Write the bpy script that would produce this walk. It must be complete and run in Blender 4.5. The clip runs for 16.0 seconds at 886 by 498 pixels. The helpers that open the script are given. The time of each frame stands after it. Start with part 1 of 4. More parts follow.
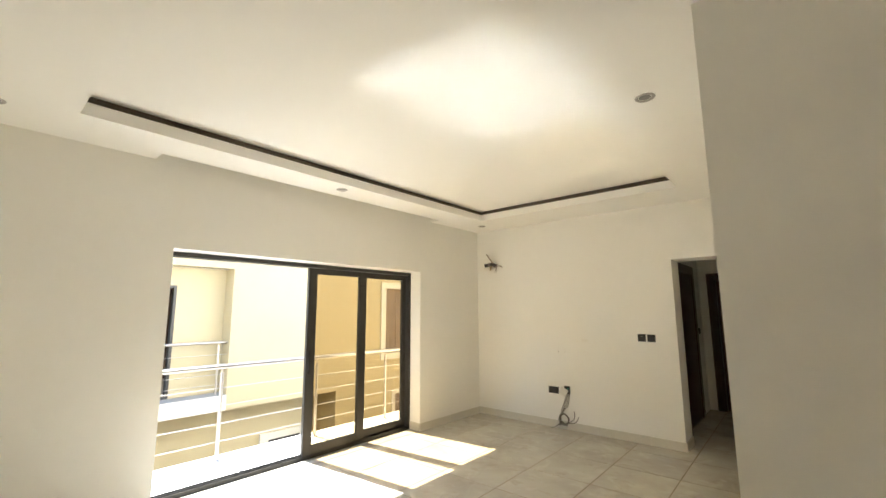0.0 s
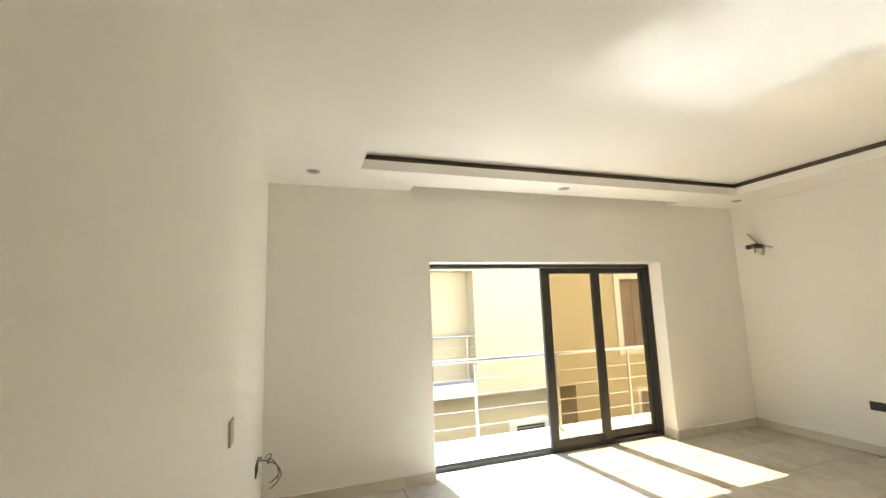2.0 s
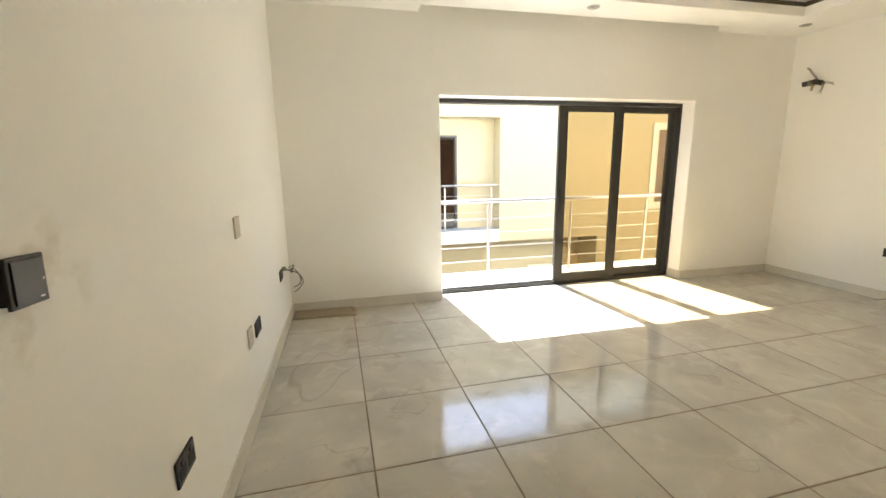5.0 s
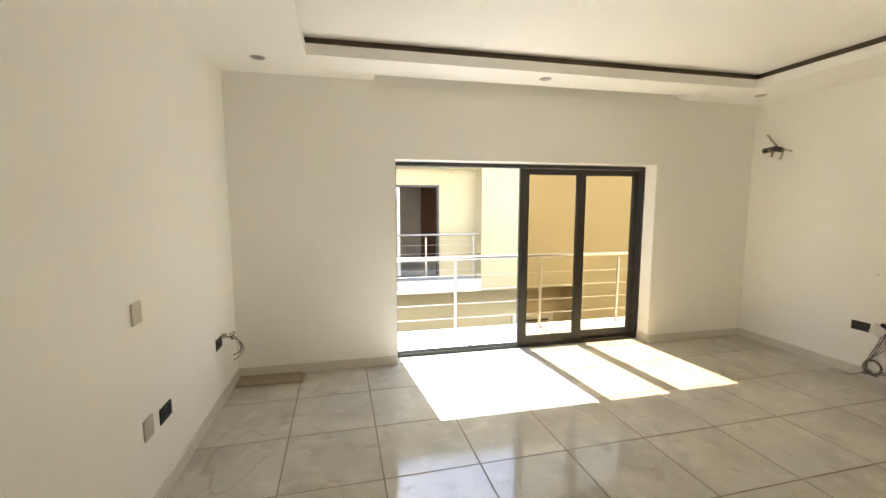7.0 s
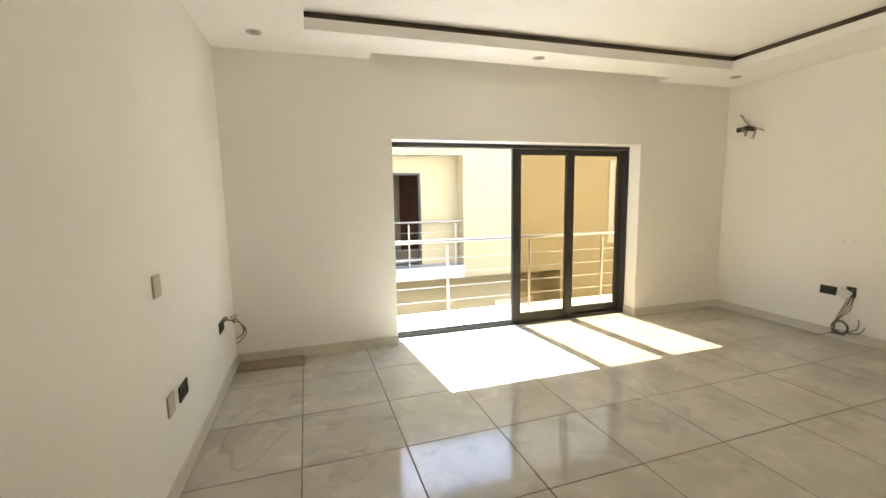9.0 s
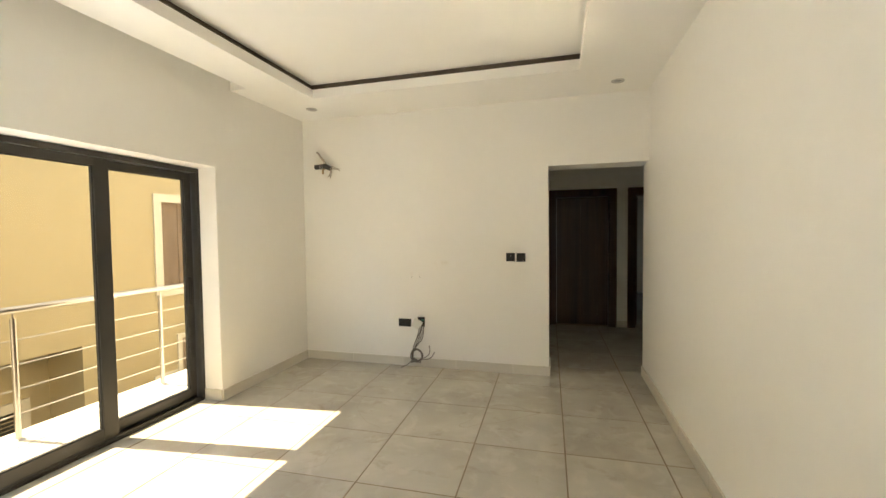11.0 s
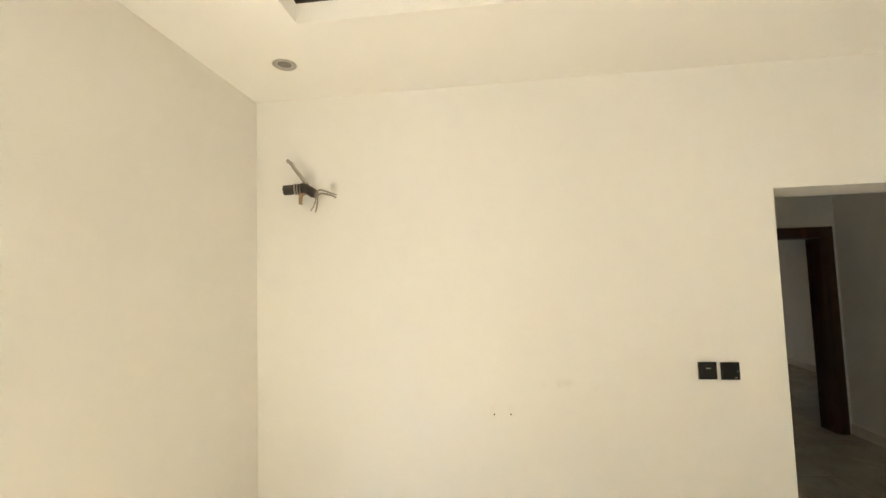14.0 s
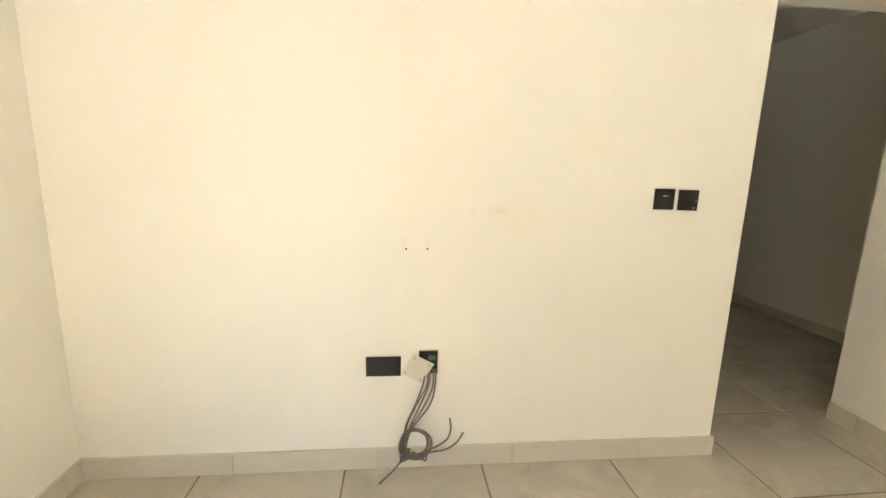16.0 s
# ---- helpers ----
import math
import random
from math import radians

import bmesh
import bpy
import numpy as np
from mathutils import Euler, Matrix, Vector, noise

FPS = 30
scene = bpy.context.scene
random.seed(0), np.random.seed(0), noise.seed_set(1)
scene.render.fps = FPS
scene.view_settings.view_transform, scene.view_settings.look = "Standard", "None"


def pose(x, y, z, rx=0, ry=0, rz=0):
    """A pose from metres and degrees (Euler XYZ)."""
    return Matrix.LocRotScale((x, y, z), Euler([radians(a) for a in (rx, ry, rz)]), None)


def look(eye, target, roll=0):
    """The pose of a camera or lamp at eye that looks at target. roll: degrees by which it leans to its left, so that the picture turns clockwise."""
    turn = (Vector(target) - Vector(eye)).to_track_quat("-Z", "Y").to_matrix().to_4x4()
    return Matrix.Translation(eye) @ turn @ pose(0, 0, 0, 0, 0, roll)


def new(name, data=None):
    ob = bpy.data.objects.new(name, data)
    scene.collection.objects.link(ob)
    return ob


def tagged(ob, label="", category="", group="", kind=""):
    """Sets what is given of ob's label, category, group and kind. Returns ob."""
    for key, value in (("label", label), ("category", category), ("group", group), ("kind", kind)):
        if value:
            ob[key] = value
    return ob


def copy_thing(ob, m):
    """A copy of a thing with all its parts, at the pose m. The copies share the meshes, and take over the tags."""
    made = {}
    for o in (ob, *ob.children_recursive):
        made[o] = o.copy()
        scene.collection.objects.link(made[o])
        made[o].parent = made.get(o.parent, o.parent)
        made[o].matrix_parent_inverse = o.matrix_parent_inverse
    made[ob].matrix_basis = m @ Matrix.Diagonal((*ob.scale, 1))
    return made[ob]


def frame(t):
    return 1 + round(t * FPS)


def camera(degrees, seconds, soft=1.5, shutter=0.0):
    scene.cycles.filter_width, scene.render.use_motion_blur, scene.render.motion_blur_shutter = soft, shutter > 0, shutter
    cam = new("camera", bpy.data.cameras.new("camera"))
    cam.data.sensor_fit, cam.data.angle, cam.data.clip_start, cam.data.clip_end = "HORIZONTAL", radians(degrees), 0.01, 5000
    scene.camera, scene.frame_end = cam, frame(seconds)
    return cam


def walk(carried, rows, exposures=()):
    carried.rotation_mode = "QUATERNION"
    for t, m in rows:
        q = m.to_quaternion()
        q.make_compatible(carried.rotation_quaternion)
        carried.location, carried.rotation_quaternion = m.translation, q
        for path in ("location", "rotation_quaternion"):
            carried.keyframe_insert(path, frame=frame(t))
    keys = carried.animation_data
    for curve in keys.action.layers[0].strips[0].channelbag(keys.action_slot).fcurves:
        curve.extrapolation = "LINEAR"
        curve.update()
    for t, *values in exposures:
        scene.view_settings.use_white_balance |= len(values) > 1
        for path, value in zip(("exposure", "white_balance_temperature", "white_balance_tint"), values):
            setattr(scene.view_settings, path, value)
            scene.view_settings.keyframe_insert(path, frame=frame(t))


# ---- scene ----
cam = camera(93.5, 16.0)
EXPOSURES = [(0.0, 3.63, 6250, 8), (1.5, 3.52, 6250, 8), (2.5, 3.6, 6250, 8), (4.5, 3.77, 6250, 8), (7.0, 3.5, 6250, 8), (8.0, 3.56, 6250, 8), (8.5, 3.56, 6250, 8), (9.5, 3.48, 6250, 8), (10.2, 3.54, 6200, 8), (12.3, 3.93, 6150, 8), (14.0, 4.06, 6150, 8), (16.0, 4.38, 6150, 8)]
PATH = [
    (0, (0.556, 0.62, 1.519), (-0.742, 2.113, 1.813), -0.2),
    (0.5, (0.567, 0.615, 1.534), (-0.833, 2.009, 1.844), -1.3),
    (1, (0.548, 0.573, 1.574), (-1.005, 1.795, 1.883), -2.3),
    (1.5, (0.576, 0.56, 1.6), (-1.157, 1.512, 1.899), -2.5),
    (2, (0.575, 0.533, 1.611), (-1.3, 1.174, 1.88), -2.0),
    (2.5, (0.603, 0.521, 1.61), (-1.356, 0.865, 1.821), -1.3),
    (3, (0.654, 0.538, 1.589), (-1.337, 0.701, 1.676), -1.3),
    (3.5, (0.701, 0.599, 1.535), (-1.293, 0.731, 1.464), -1.6),
    (4, (0.717, 0.621, 1.495), (-1.259, 0.829, 1.27), -1.8),
    (4.5, (0.719, 0.661, 1.411), (-1.213, 1.028, 1.051), -1.3),
    (4.7, (0.728, 0.702, 1.386), (-1.18, 1.143, 0.981), -1.0),
    (6.8, (0.663, 1.261, 1.569), (-1.268, 1.69, 1.275), 0.4),
    (7, (0.712, 1.261, 1.628), (-1.225, 1.708, 1.406), -0.0),
    (7.5, (0.85, 1.174, 1.647), (-1.061, 1.747, 1.51), -0.2),
    (8, (0.955, 1.064, 1.603), (-0.931, 1.713, 1.444), 0.7),
    (8.5, (0.958, 0.994, 1.56), (-0.933, 1.606, 1.334), 0.9),
    (9, (0.695, 0.979, 1.49), (-1.202, 1.562, 1.238), -1.0),
    (9.5, (0.317, 1.078, 1.451), (-1.375, 2.119, 1.218), -1.6),
    (10, (0.009, 1.249, 1.445), (-1.195, 2.83, 1.214), -0.5),
    (10.2, (-0.097, 1.309, 1.436), (-1.099, 3.027, 1.225), -0.2),
    (12.3, (-1.299, 2.535, 1.562), (-1.633, 4.506, 1.62), -1.1),
    (12.5, (-1.442, 2.669, 1.595), (-1.754, 4.643, 1.677), -1.2),
    (13, (-1.703, 3.03, 1.711), (-2.024, 4.999, 1.853), -1.5),
    (13.5, (-1.901, 3.371, 1.732), (-2.204, 5.34, 1.914), -1.7),
    (14, (-2.031, 3.699, 1.714), (-2.249, 5.683, 1.839), -1.8),
    (14.5, (-2.108, 3.984, 1.562), (-2.164, 5.983, 1.536), -1.3),
    (15, (-2.072, 4.191, 1.442), (-1.996, 6.179, 1.238), -0.4),
    (15.5, (-2.032, 4.295, 1.359), (-1.893, 6.263, 1.035), 0.6),
    (16, (-2.049, 4.3, 1.279), (-1.855, 6.258, 0.92), 1.6),
]
walk(cam, [(t, look(eye, target, roll)) for t, eye, target, roll in PATH], EXPOSURES)

# ---- world, sun ----
SUN_ELEV = radians(53.8)
world = bpy.data.worlds.new("world")
scene.world = world
world.use_nodes = True
wn = world.node_tree
sky = wn.nodes.new("ShaderNodeTexSky")
sky.sky_type, sky.sun_disc = "NISHITA", False
sky.sun_elevation, sky.sun_rotation = SUN_ELEV, radians(264.3)
wn.links.new(sky.outputs[0], wn.nodes["Background"].inputs[0])
wn.nodes["Background"].inputs[1].default_value = 0.095
sun = new("sun", bpy.data.lights.new("sun", "SUN"))
scene.cycles.blur_glossy = 0.0
scene.cycles.sample_clamp_indirect = 0.0
scene.cycles.use_guiding = True
scene.cycles.guiding_training_samples = 64
scene.cycles.max_bounces, scene.cycles.diffuse_bounces = 18, 14
sun.data.energy, sun.data.angle, sun.data.color = 3.6, radians(0.5), (1.0, 0.98, 0.955)
sun_way = Vector((0.995, 0.11, -math.tan(SUN_ELEV)))
sun.matrix_world = look((-20, 0, 30), Vector((-20, 0, 30)) + sun_way)

# ---- materials ----


def material(name, colour, rough=0.5, metal=0.0, spread=0.0, scale=6.0, grain=0.0, grain_scale=220.0, rough_spread=0.0, per_object=0.0):
    """A principled material with colour variation at two scales, roughness variation and fine relief."""
    m = bpy.data.materials.new(name)
    m.use_nodes = True
    n, l = m.node_tree.nodes, m.node_tree.links
    b = n["Principled BSDF"]
    b.inputs["Roughness"].default_value, b.inputs["Metallic"].default_value = rough, metal
    b.inputs["Base Color"].default_value = (*colour, 1)
    co = n.new("ShaderNodeTexCoord")
    if spread or per_object:
        big, fine = n.new("ShaderNodeTexNoise"), n.new("ShaderNodeTexNoise")
        for node, s, d in ((big, scale, 5), (fine, scale * 14, 4)):
            node.inputs["Scale"].default_value, node.inputs["Detail"].default_value = s, d
            l.new(co.outputs["Object"], node.inputs["Vector"])
        add = n.new("ShaderNodeMath")
        add.operation = "MULTIPLY_ADD"
        l.new(fine.outputs[0], add.inputs[0])
        add.inputs[1].default_value = 0.35
        l.new(big.outputs[0], add.inputs[2])
        val = n.new("ShaderNodeMapRange")
        l.new(add.outputs[0], val.inputs[0])
        val.inputs[1].default_value, val.inputs[2].default_value = 0.35, 1.0
        val.inputs[3].default_value, val.inputs[4].default_value = 1 - spread, 1 + spread
        hsv = n.new("ShaderNodeHueSaturation")
        hsv.inputs["Color"].default_value = (*colour, 1)
        l.new(val.outputs[0], hsv.inputs["Value"])
        if per_object:
            info, rnd, mul = n.new("ShaderNodeObjectInfo"), n.new("ShaderNodeMapRange"), n.new("ShaderNodeMath")
            l.new(info.outputs["Random"], rnd.inputs[0])
            rnd.inputs[3].default_value, rnd.inputs[4].default_value = 1 - per_object, 1 + per_object
            mul.operation = "MULTIPLY"
            l.new(val.outputs[0], mul.inputs[0])
            l.new(rnd.outputs[0], mul.inputs[1])
            l.new(mul.outputs[0], hsv.inputs["Value"])
        l.new(hsv.outputs[0], b.inputs["Base Color"])
        if rough_spread:
            rr = n.new("ShaderNodeMapRange")
            l.new(big.outputs[0], rr.inputs[0])
            rr.inputs[1].default_value, rr.inputs[2].default_value = 0.3, 0.7
            rr.inputs[3].default_value, rr.inputs[4].default_value = max(0.02, rough - rough_spread), rough + rough_spread
            l.new(rr.outputs[0], b.inputs["Roughness"])
    if grain:
        g, bump = n.new("ShaderNodeTexNoise"), n.new("ShaderNodeBump")
        g.inputs["Scale"].default_value, g.inputs["Detail"].default_value = grain_scale, 3
        l.new(co.outputs["Object"], g.inputs["Vector"])
        bump.inputs["Strength"].default_value, bump.inputs["Distance"].default_value = grain, 0.002
        l.new(g.outputs[0], bump.inputs["Height"])
        l.new(bump.outputs[0], b.inputs["Normal"])
    return m


def wood_material(name, dark, light, rough, across=9.0, along=0.35, axis=2):
    """Stained timber: long grain streaks along one axis, a lacquer of that roughness."""
    m = bpy.data.materials.new(name)
    m.use_nodes = True
    n, l = m.node_tree.nodes, m.node_tree.links
    b = n["Principled BSDF"]
    co, mp = n.new("ShaderNodeTexCoord"), n.new("ShaderNodeMapping")
    l.new(co.outputs["Object"], mp.inputs["Vector"])
    s = [across] * 3
    s[axis] = along
    mp.inputs["Scale"].default_value = s
    broad, fine = n.new("ShaderNodeTexNoise"), n.new("ShaderNodeTexNoise")
    for node, k, d in ((broad, 1.6, 4), (fine, 11.0, 6)):
        node.inputs["Scale"].default_value, node.inputs["Detail"].default_value = k, d
        node.inputs["Distortion"].default_value = 0.6
        l.new(mp.outputs[0], node.inputs["Vector"])
    mix = n.new("ShaderNodeMath")
    mix.operation = "MULTIPLY_ADD"
    l.new(fine.outputs[0], mix.inputs[0])
    mix.inputs[1].default_value = 0.5
    l.new(broad.outputs[0], mix.inputs[2])
    ramp = n.new("ShaderNodeValToRGB")
    l.new(mix.outputs[0], ramp.inputs[0])
    ramp.color_ramp.elements[0].position, ramp.color_ramp.elements[1].position = 0.5, 0.95
    ramp.color_ramp.elements[0].color, ramp.color_ramp.elements[1].color = (*dark, 1), (*light, 1)
    l.new(ramp.outputs[0], b.inputs["Base Color"])
    b.inputs["Roughness"].default_value = rough
    bump = n.new("ShaderNodeBump")
    bump.inputs["Strength"].default_value, bump.inputs["Distance"].default_value = 0.25, 0.0015
    l.new(fine.outputs[0], bump.inputs["Height"])
    l.new(bump.outputs[0], b.inputs["Normal"])
    return m


def tile_material():
    """Polished porcelain: cream-grey, soft clouds, thin veins, dust that dulls the gloss."""
    m = bpy.data.materials.new("porcelain_tile")
    m.use_nodes = True
    n, l = m.node_tree.nodes, m.node_tree.links
    b = n["Principled BSDF"]
    co, info = n.new("ShaderNodeTexCoord"), n.new("ShaderNodeObjectInfo")
    shift, comb = n.new("ShaderNodeVectorMath"), n.new("ShaderNodeMath")
    comb.operation = "MULTIPLY"
    comb.inputs[1].default_value = 37.0
    l.new(info.outputs["Random"], comb.inputs[0])
    l.new(co.outputs["Object"], shift.inputs[0])
    l.new(comb.outputs[0], shift.inputs[1])
    cloud, vein, smear = n.new("ShaderNodeTexNoise"), n.new("ShaderNodeTexNoise"), n.new("ShaderNodeTexNoise")
    for node, k, d, dist in ((cloud, 2.2, 5, 0.4), (vein, 0.9, 3, 0.8), (smear, 5.2, 9, 1.0)):
        node.inputs["Scale"].default_value, node.inputs["Detail"].default_value, node.inputs["Distortion"].default_value = k, d, dist
    l.new(shift.outputs[0], cloud.inputs["Vector"])
    l.new(shift.outputs[0], vein.inputs["Vector"])
    world_co = n.new("ShaderNodeNewGeometry")
    l.new(world_co.outputs["Position"], smear.inputs["Vector"])
    base = n.new("ShaderNodeValToRGB")
    base.color_ramp.elements[0].position, base.color_ramp.elements[1].position = 0.3, 0.72
    base.color_ramp.elements[0].color, base.color_ramp.elements[1].color = (*TILE_DARK, 1), (*TILE_LIGHT, 1)
    l.new(cloud.outputs[0], base.inputs[0])
    band = n.new("ShaderNodeMath")
    band.operation = "SUBTRACT"
    l.new(vein.outputs[0], band.inputs[0])
    band.inputs[1].default_value = 0.5
    ab = n.new("ShaderNodeMath")
    ab.operation = "ABSOLUTE"
    l.new(band.outputs[0], ab.inputs[0])
    vr = n.new("ShaderNodeMapRange")
    l.new(ab.outputs[0], vr.inputs[0])
    vr.inputs[1].default_value, vr.inputs[2].default_value = 0.0, 0.006
    vr.inputs[3].default_value, vr.inputs[4].default_value = 0.06, 0.0
    mask, faded = n.new("ShaderNodeMapRange"), n.new("ShaderNodeMath")
    l.new(cloud.outputs[0], mask.inputs[0])
    mask.inputs[1].default_value, mask.inputs[2].default_value = 0.5, 0.62
    faded.operation = "MULTIPLY"
    l.new(vr.outputs[0], faded.inputs[0])
    l.new(mask.outputs[0], faded.inputs[1])
    veined = n.new("ShaderNodeMix")
    veined.data_type = "RGBA"
    l.new(faded.outputs[0], veined.inputs["Factor"])
    l.new(base.outputs[0], veined.inputs["A"])
    veined.inputs["B"].default_value = (0.34, 0.29, 0.22, 1)
    dust = n.new("ShaderNodeMapRange")
    l.new(smear.outputs[0], dust.inputs[0])
    dust.inputs[1].default_value, dust.inputs[2].default_value = 0.53, 0.68
    dust.inputs[3].default_value, dust.inputs[4].default_value = 0.0, 0.32
    dusted = n.new("ShaderNodeMix")
    dusted.data_type = "RGBA"
    l.new(dust.outputs[0], dusted.inputs["Factor"])
    l.new(veined.outputs["Result"], dusted.inputs["A"])
    dusted.inputs["B"].default_value = (0.66, 0.625, 0.545, 1)
    stain, spot, dirty = n.new("ShaderNodeTexNoise"), n.new("ShaderNodeMapRange"), n.new("ShaderNodeMix")
    stain.inputs["Scale"].default_value, stain.inputs["Detail"].default_value, stain.inputs["Distortion"].default_value = 4.3, 8, 0.5
    stain.inputs["Roughness"].default_value = 0.62
    l.new(world_co.outputs["Position"], stain.inputs["Vector"])
    l.new(stain.outputs[0], spot.inputs[0])
    spot.inputs[1].default_value, spot.inputs[2].default_value = 0.58, 0.74
    spot.inputs[3].default_value, spot.inputs[4].default_value = 0.0, 0.45
    dirty.data_type = "RGBA"
    l.new(spot.outputs[0], dirty.inputs["Factor"])
    l.new(dusted.outputs["Result"], dirty.inputs["A"])
    dirty.inputs["B"].default_value = (0.27, 0.21, 0.14, 1)
    # the dried rims of mopped puddles
    rim, rim_abs, rim_line, rimmed = n.new("ShaderNodeMath"), n.new("ShaderNodeMath"), n.new("ShaderNodeMapRange"), n.new("ShaderNodeMix")
    rim.operation, rim_abs.operation = "SUBTRACT", "ABSOLUTE"
    puddle = n.new("ShaderNodeTexNoise")
    puddle.inputs["Scale"].default_value, puddle.inputs["Detail"].default_value, puddle.inputs["Distortion"].default_value = 0.8, 3, 0.5
    l.new(world_co.outputs["Position"], puddle.inputs["Vector"])
    l.new(puddle.outputs[0], rim.inputs[0])
    rim.inputs[1].default_value = 0.61
    l.new(rim.outputs[0], rim_abs.inputs[0])
    l.new(rim_abs.outputs[0], rim_line.inputs[0])
    rim_line.inputs[1].default_value, rim_line.inputs[2].default_value = 0.0, 0.0016
    rim_line.inputs[3].default_value, rim_line.inputs[4].default_value = 0.3, 0.0
    rimmed.data_type = "RGBA"
    l.new(rim_line.outputs[0], rimmed.inputs["Factor"])
    l.new(dirty.outputs["Result"], rimmed.inputs["A"])
    rimmed.inputs["B"].default_value = (0.20, 0.15, 0.095, 1)
    l.new(rimmed.outputs["Result"], b.inputs["Base Color"])
    rr = n.new("ShaderNodeMapRange")
    l.new(smear.outputs[0], rr.inputs[0])
    rr.inputs[1].default_value, rr.inputs[2].default_value = 0.5, 0.66
    rr.inputs[3].default_value, rr.inputs[4].default_value = 0.09, 0.16
    l.new(rr.outputs[0], b.inputs["Roughness"])
    b.inputs["IOR"].default_value = 1.55
    # the gentle warp of a fired tile, and a slight lift towards its edges
    warp, ripple, bend = n.new("ShaderNodeTexNoise"), n.new("ShaderNodeTexNoise"), n.new("ShaderNodeBump")
    warp.inputs["Scale"].default_value, warp.inputs["Detail"].default_value = 2.6, 1.5
    ripple.inputs["Scale"].default_value, ripple.inputs["Detail"].default_value = 9.0, 2
    l.new(shift.outputs[0], warp.inputs["Vector"])
    l.new(world_co.outputs["Position"], ripple.inputs["Vector"])
    both = n.new("ShaderNodeMath")
    both.operation = "MULTIPLY_ADD"
    l.new(ripple.outputs[0], both.inputs[0])
    both.inputs[1].default_value = 0.3
    l.new(warp.outputs[0], both.inputs[2])
    bend.inputs["Strength"].default_value, bend.inputs["Distance"].default_value = 1.0, 0.0008
    l.new(both.outputs[0], bend.inputs["Height"])
    l.new(bend.outputs[0], b.inputs["Normal"])
    return m


def glass_material(name, tint, gloss=True):
    """Body-tinted pane: light passes straight through it, tinted; the surface mirrors more at a slant."""
    m = bpy.data.materials.new(name)
    m.use_nodes = True
    n, l = m.node_tree.nodes, m.node_tree.links
    clear, shine, mix = n.new("ShaderNodeBsdfTransparent"), n.new("ShaderNodeBsdfGlossy"), n.new("ShaderNodeMixShader")
    facing, power, amount = n.new("ShaderNodeLayerWeight"), n.new("ShaderNodeMath"), n.new("ShaderNodeMath")
    facing.inputs["Blend"].default_value = 0.5
    power.operation, amount.operation = "POWER", "MULTIPLY_ADD"
    power.inputs[1].default_value, amount.inputs[1].default_value, amount.inputs[2].default_value = 4.0, 0.3, 0.01
    l.new(facing.outputs["Facing"], power.inputs[0])
    l.new(power.outputs[0], amount.inputs[0])
    clear.inputs[0].default_value = (*tint, 1)
    shine.inputs["Roughness"].default_value = 0.01
    if not gloss:
        l.new(clear.outputs[0], n["Material Output"].inputs[0])
        return m
    l.new(amount.outputs[0], mix.inputs[0])
    l.new(clear.outputs[0], mix.inputs[1])
    l.new(shine.outputs[0], mix.inputs[2])
    l.new(mix.outputs[0], n["Material Output"].inputs[0])
    return m


TILE_DARK, TILE_LIGHT = (0.415, 0.388, 0.325), (0.54, 0.512, 0.44)
def mark(m, centre, size, colour, strength, scale):
    """A worn or patched mark of irregular outline on a painted wall, round a place in the room."""
    n, l = m.node_tree.nodes, m.node_tree.links
    b = n["Principled BSDF"]
    geo, off, div, length = n.new("ShaderNodeNewGeometry"), n.new("ShaderNodeVectorMath"), n.new("ShaderNodeVectorMath"), n.new("ShaderNodeVectorMath")
    off.operation, div.operation, length.operation = "SUBTRACT", "DIVIDE", "LENGTH"
    l.new(geo.outputs["Position"], off.inputs[0])
    off.inputs[1].default_value = centre
    l.new(off.outputs[0], div.inputs[0])
    div.inputs[1].default_value = size
    l.new(div.outputs[0], length.inputs[0])
    fall, tex, grade, mul, mix = n.new("ShaderNodeMapRange"), n.new("ShaderNodeTexNoise"), n.new("ShaderNodeMapRange"), n.new("ShaderNodeMath"), n.new("ShaderNodeMix")
    l.new(length.outputs["Value"], fall.inputs[0])
    fall.inputs[1].default_value, fall.inputs[2].default_value, fall.inputs[3].default_value, fall.inputs[4].default_value = 0.5, 1.0, 1.0, 0.0
    tex.inputs["Scale"].default_value, tex.inputs["Detail"].default_value = scale, 5
    l.new(geo.outputs["Position"], tex.inputs["Vector"])
    l.new(tex.outputs[0], grade.inputs[0])
    grade.inputs[1].default_value, grade.inputs[2].default_value, grade.inputs[4].default_value = 0.48, 0.7, strength
    mul.operation = "MULTIPLY"
    l.new(fall.outputs[0], mul.inputs[0])
    l.new(grade.outputs[0], mul.inputs[1])
    mix.data_type = "RGBA"
    l.new(mul.outputs[0], mix.inputs["Factor"])
    l.new(b.inputs["Base Color"].links[0].from_socket, mix.inputs["A"])
    mix.inputs["B"].default_value = (*colour, 1)
    l.new(mix.outputs["Result"], b.inputs["Base Color"])


PAINT = material("cream_emulsion", (0.845, 0.832, 0.793), 0.6, spread=0.025, scale=0.9, grain=0.12, grain_scale=160)
mark(PAINT, (-0.10, 0.24, 1.18), (0.24, 0.05, 0.17), (0.50, 0.43, 0.31), 0.55, 14.0)
mark(PAINT, (-1.99, 5.95, 0.99), (0.075, 0.05, 0.06), (0.74, 0.68, 0.60), 0.9, 9.0)
mark(PAINT, (-1.62, 5.95, 1.12), (0.22, 0.05, 0.05), (0.70, 0.64, 0.55), 0.35, 16.0)
CEIL = material("ceiling_paint", (0.86, 0.847, 0.81), 0.65, spread=0.02, scale=0.7, grain=0.08, grain_scale=120)
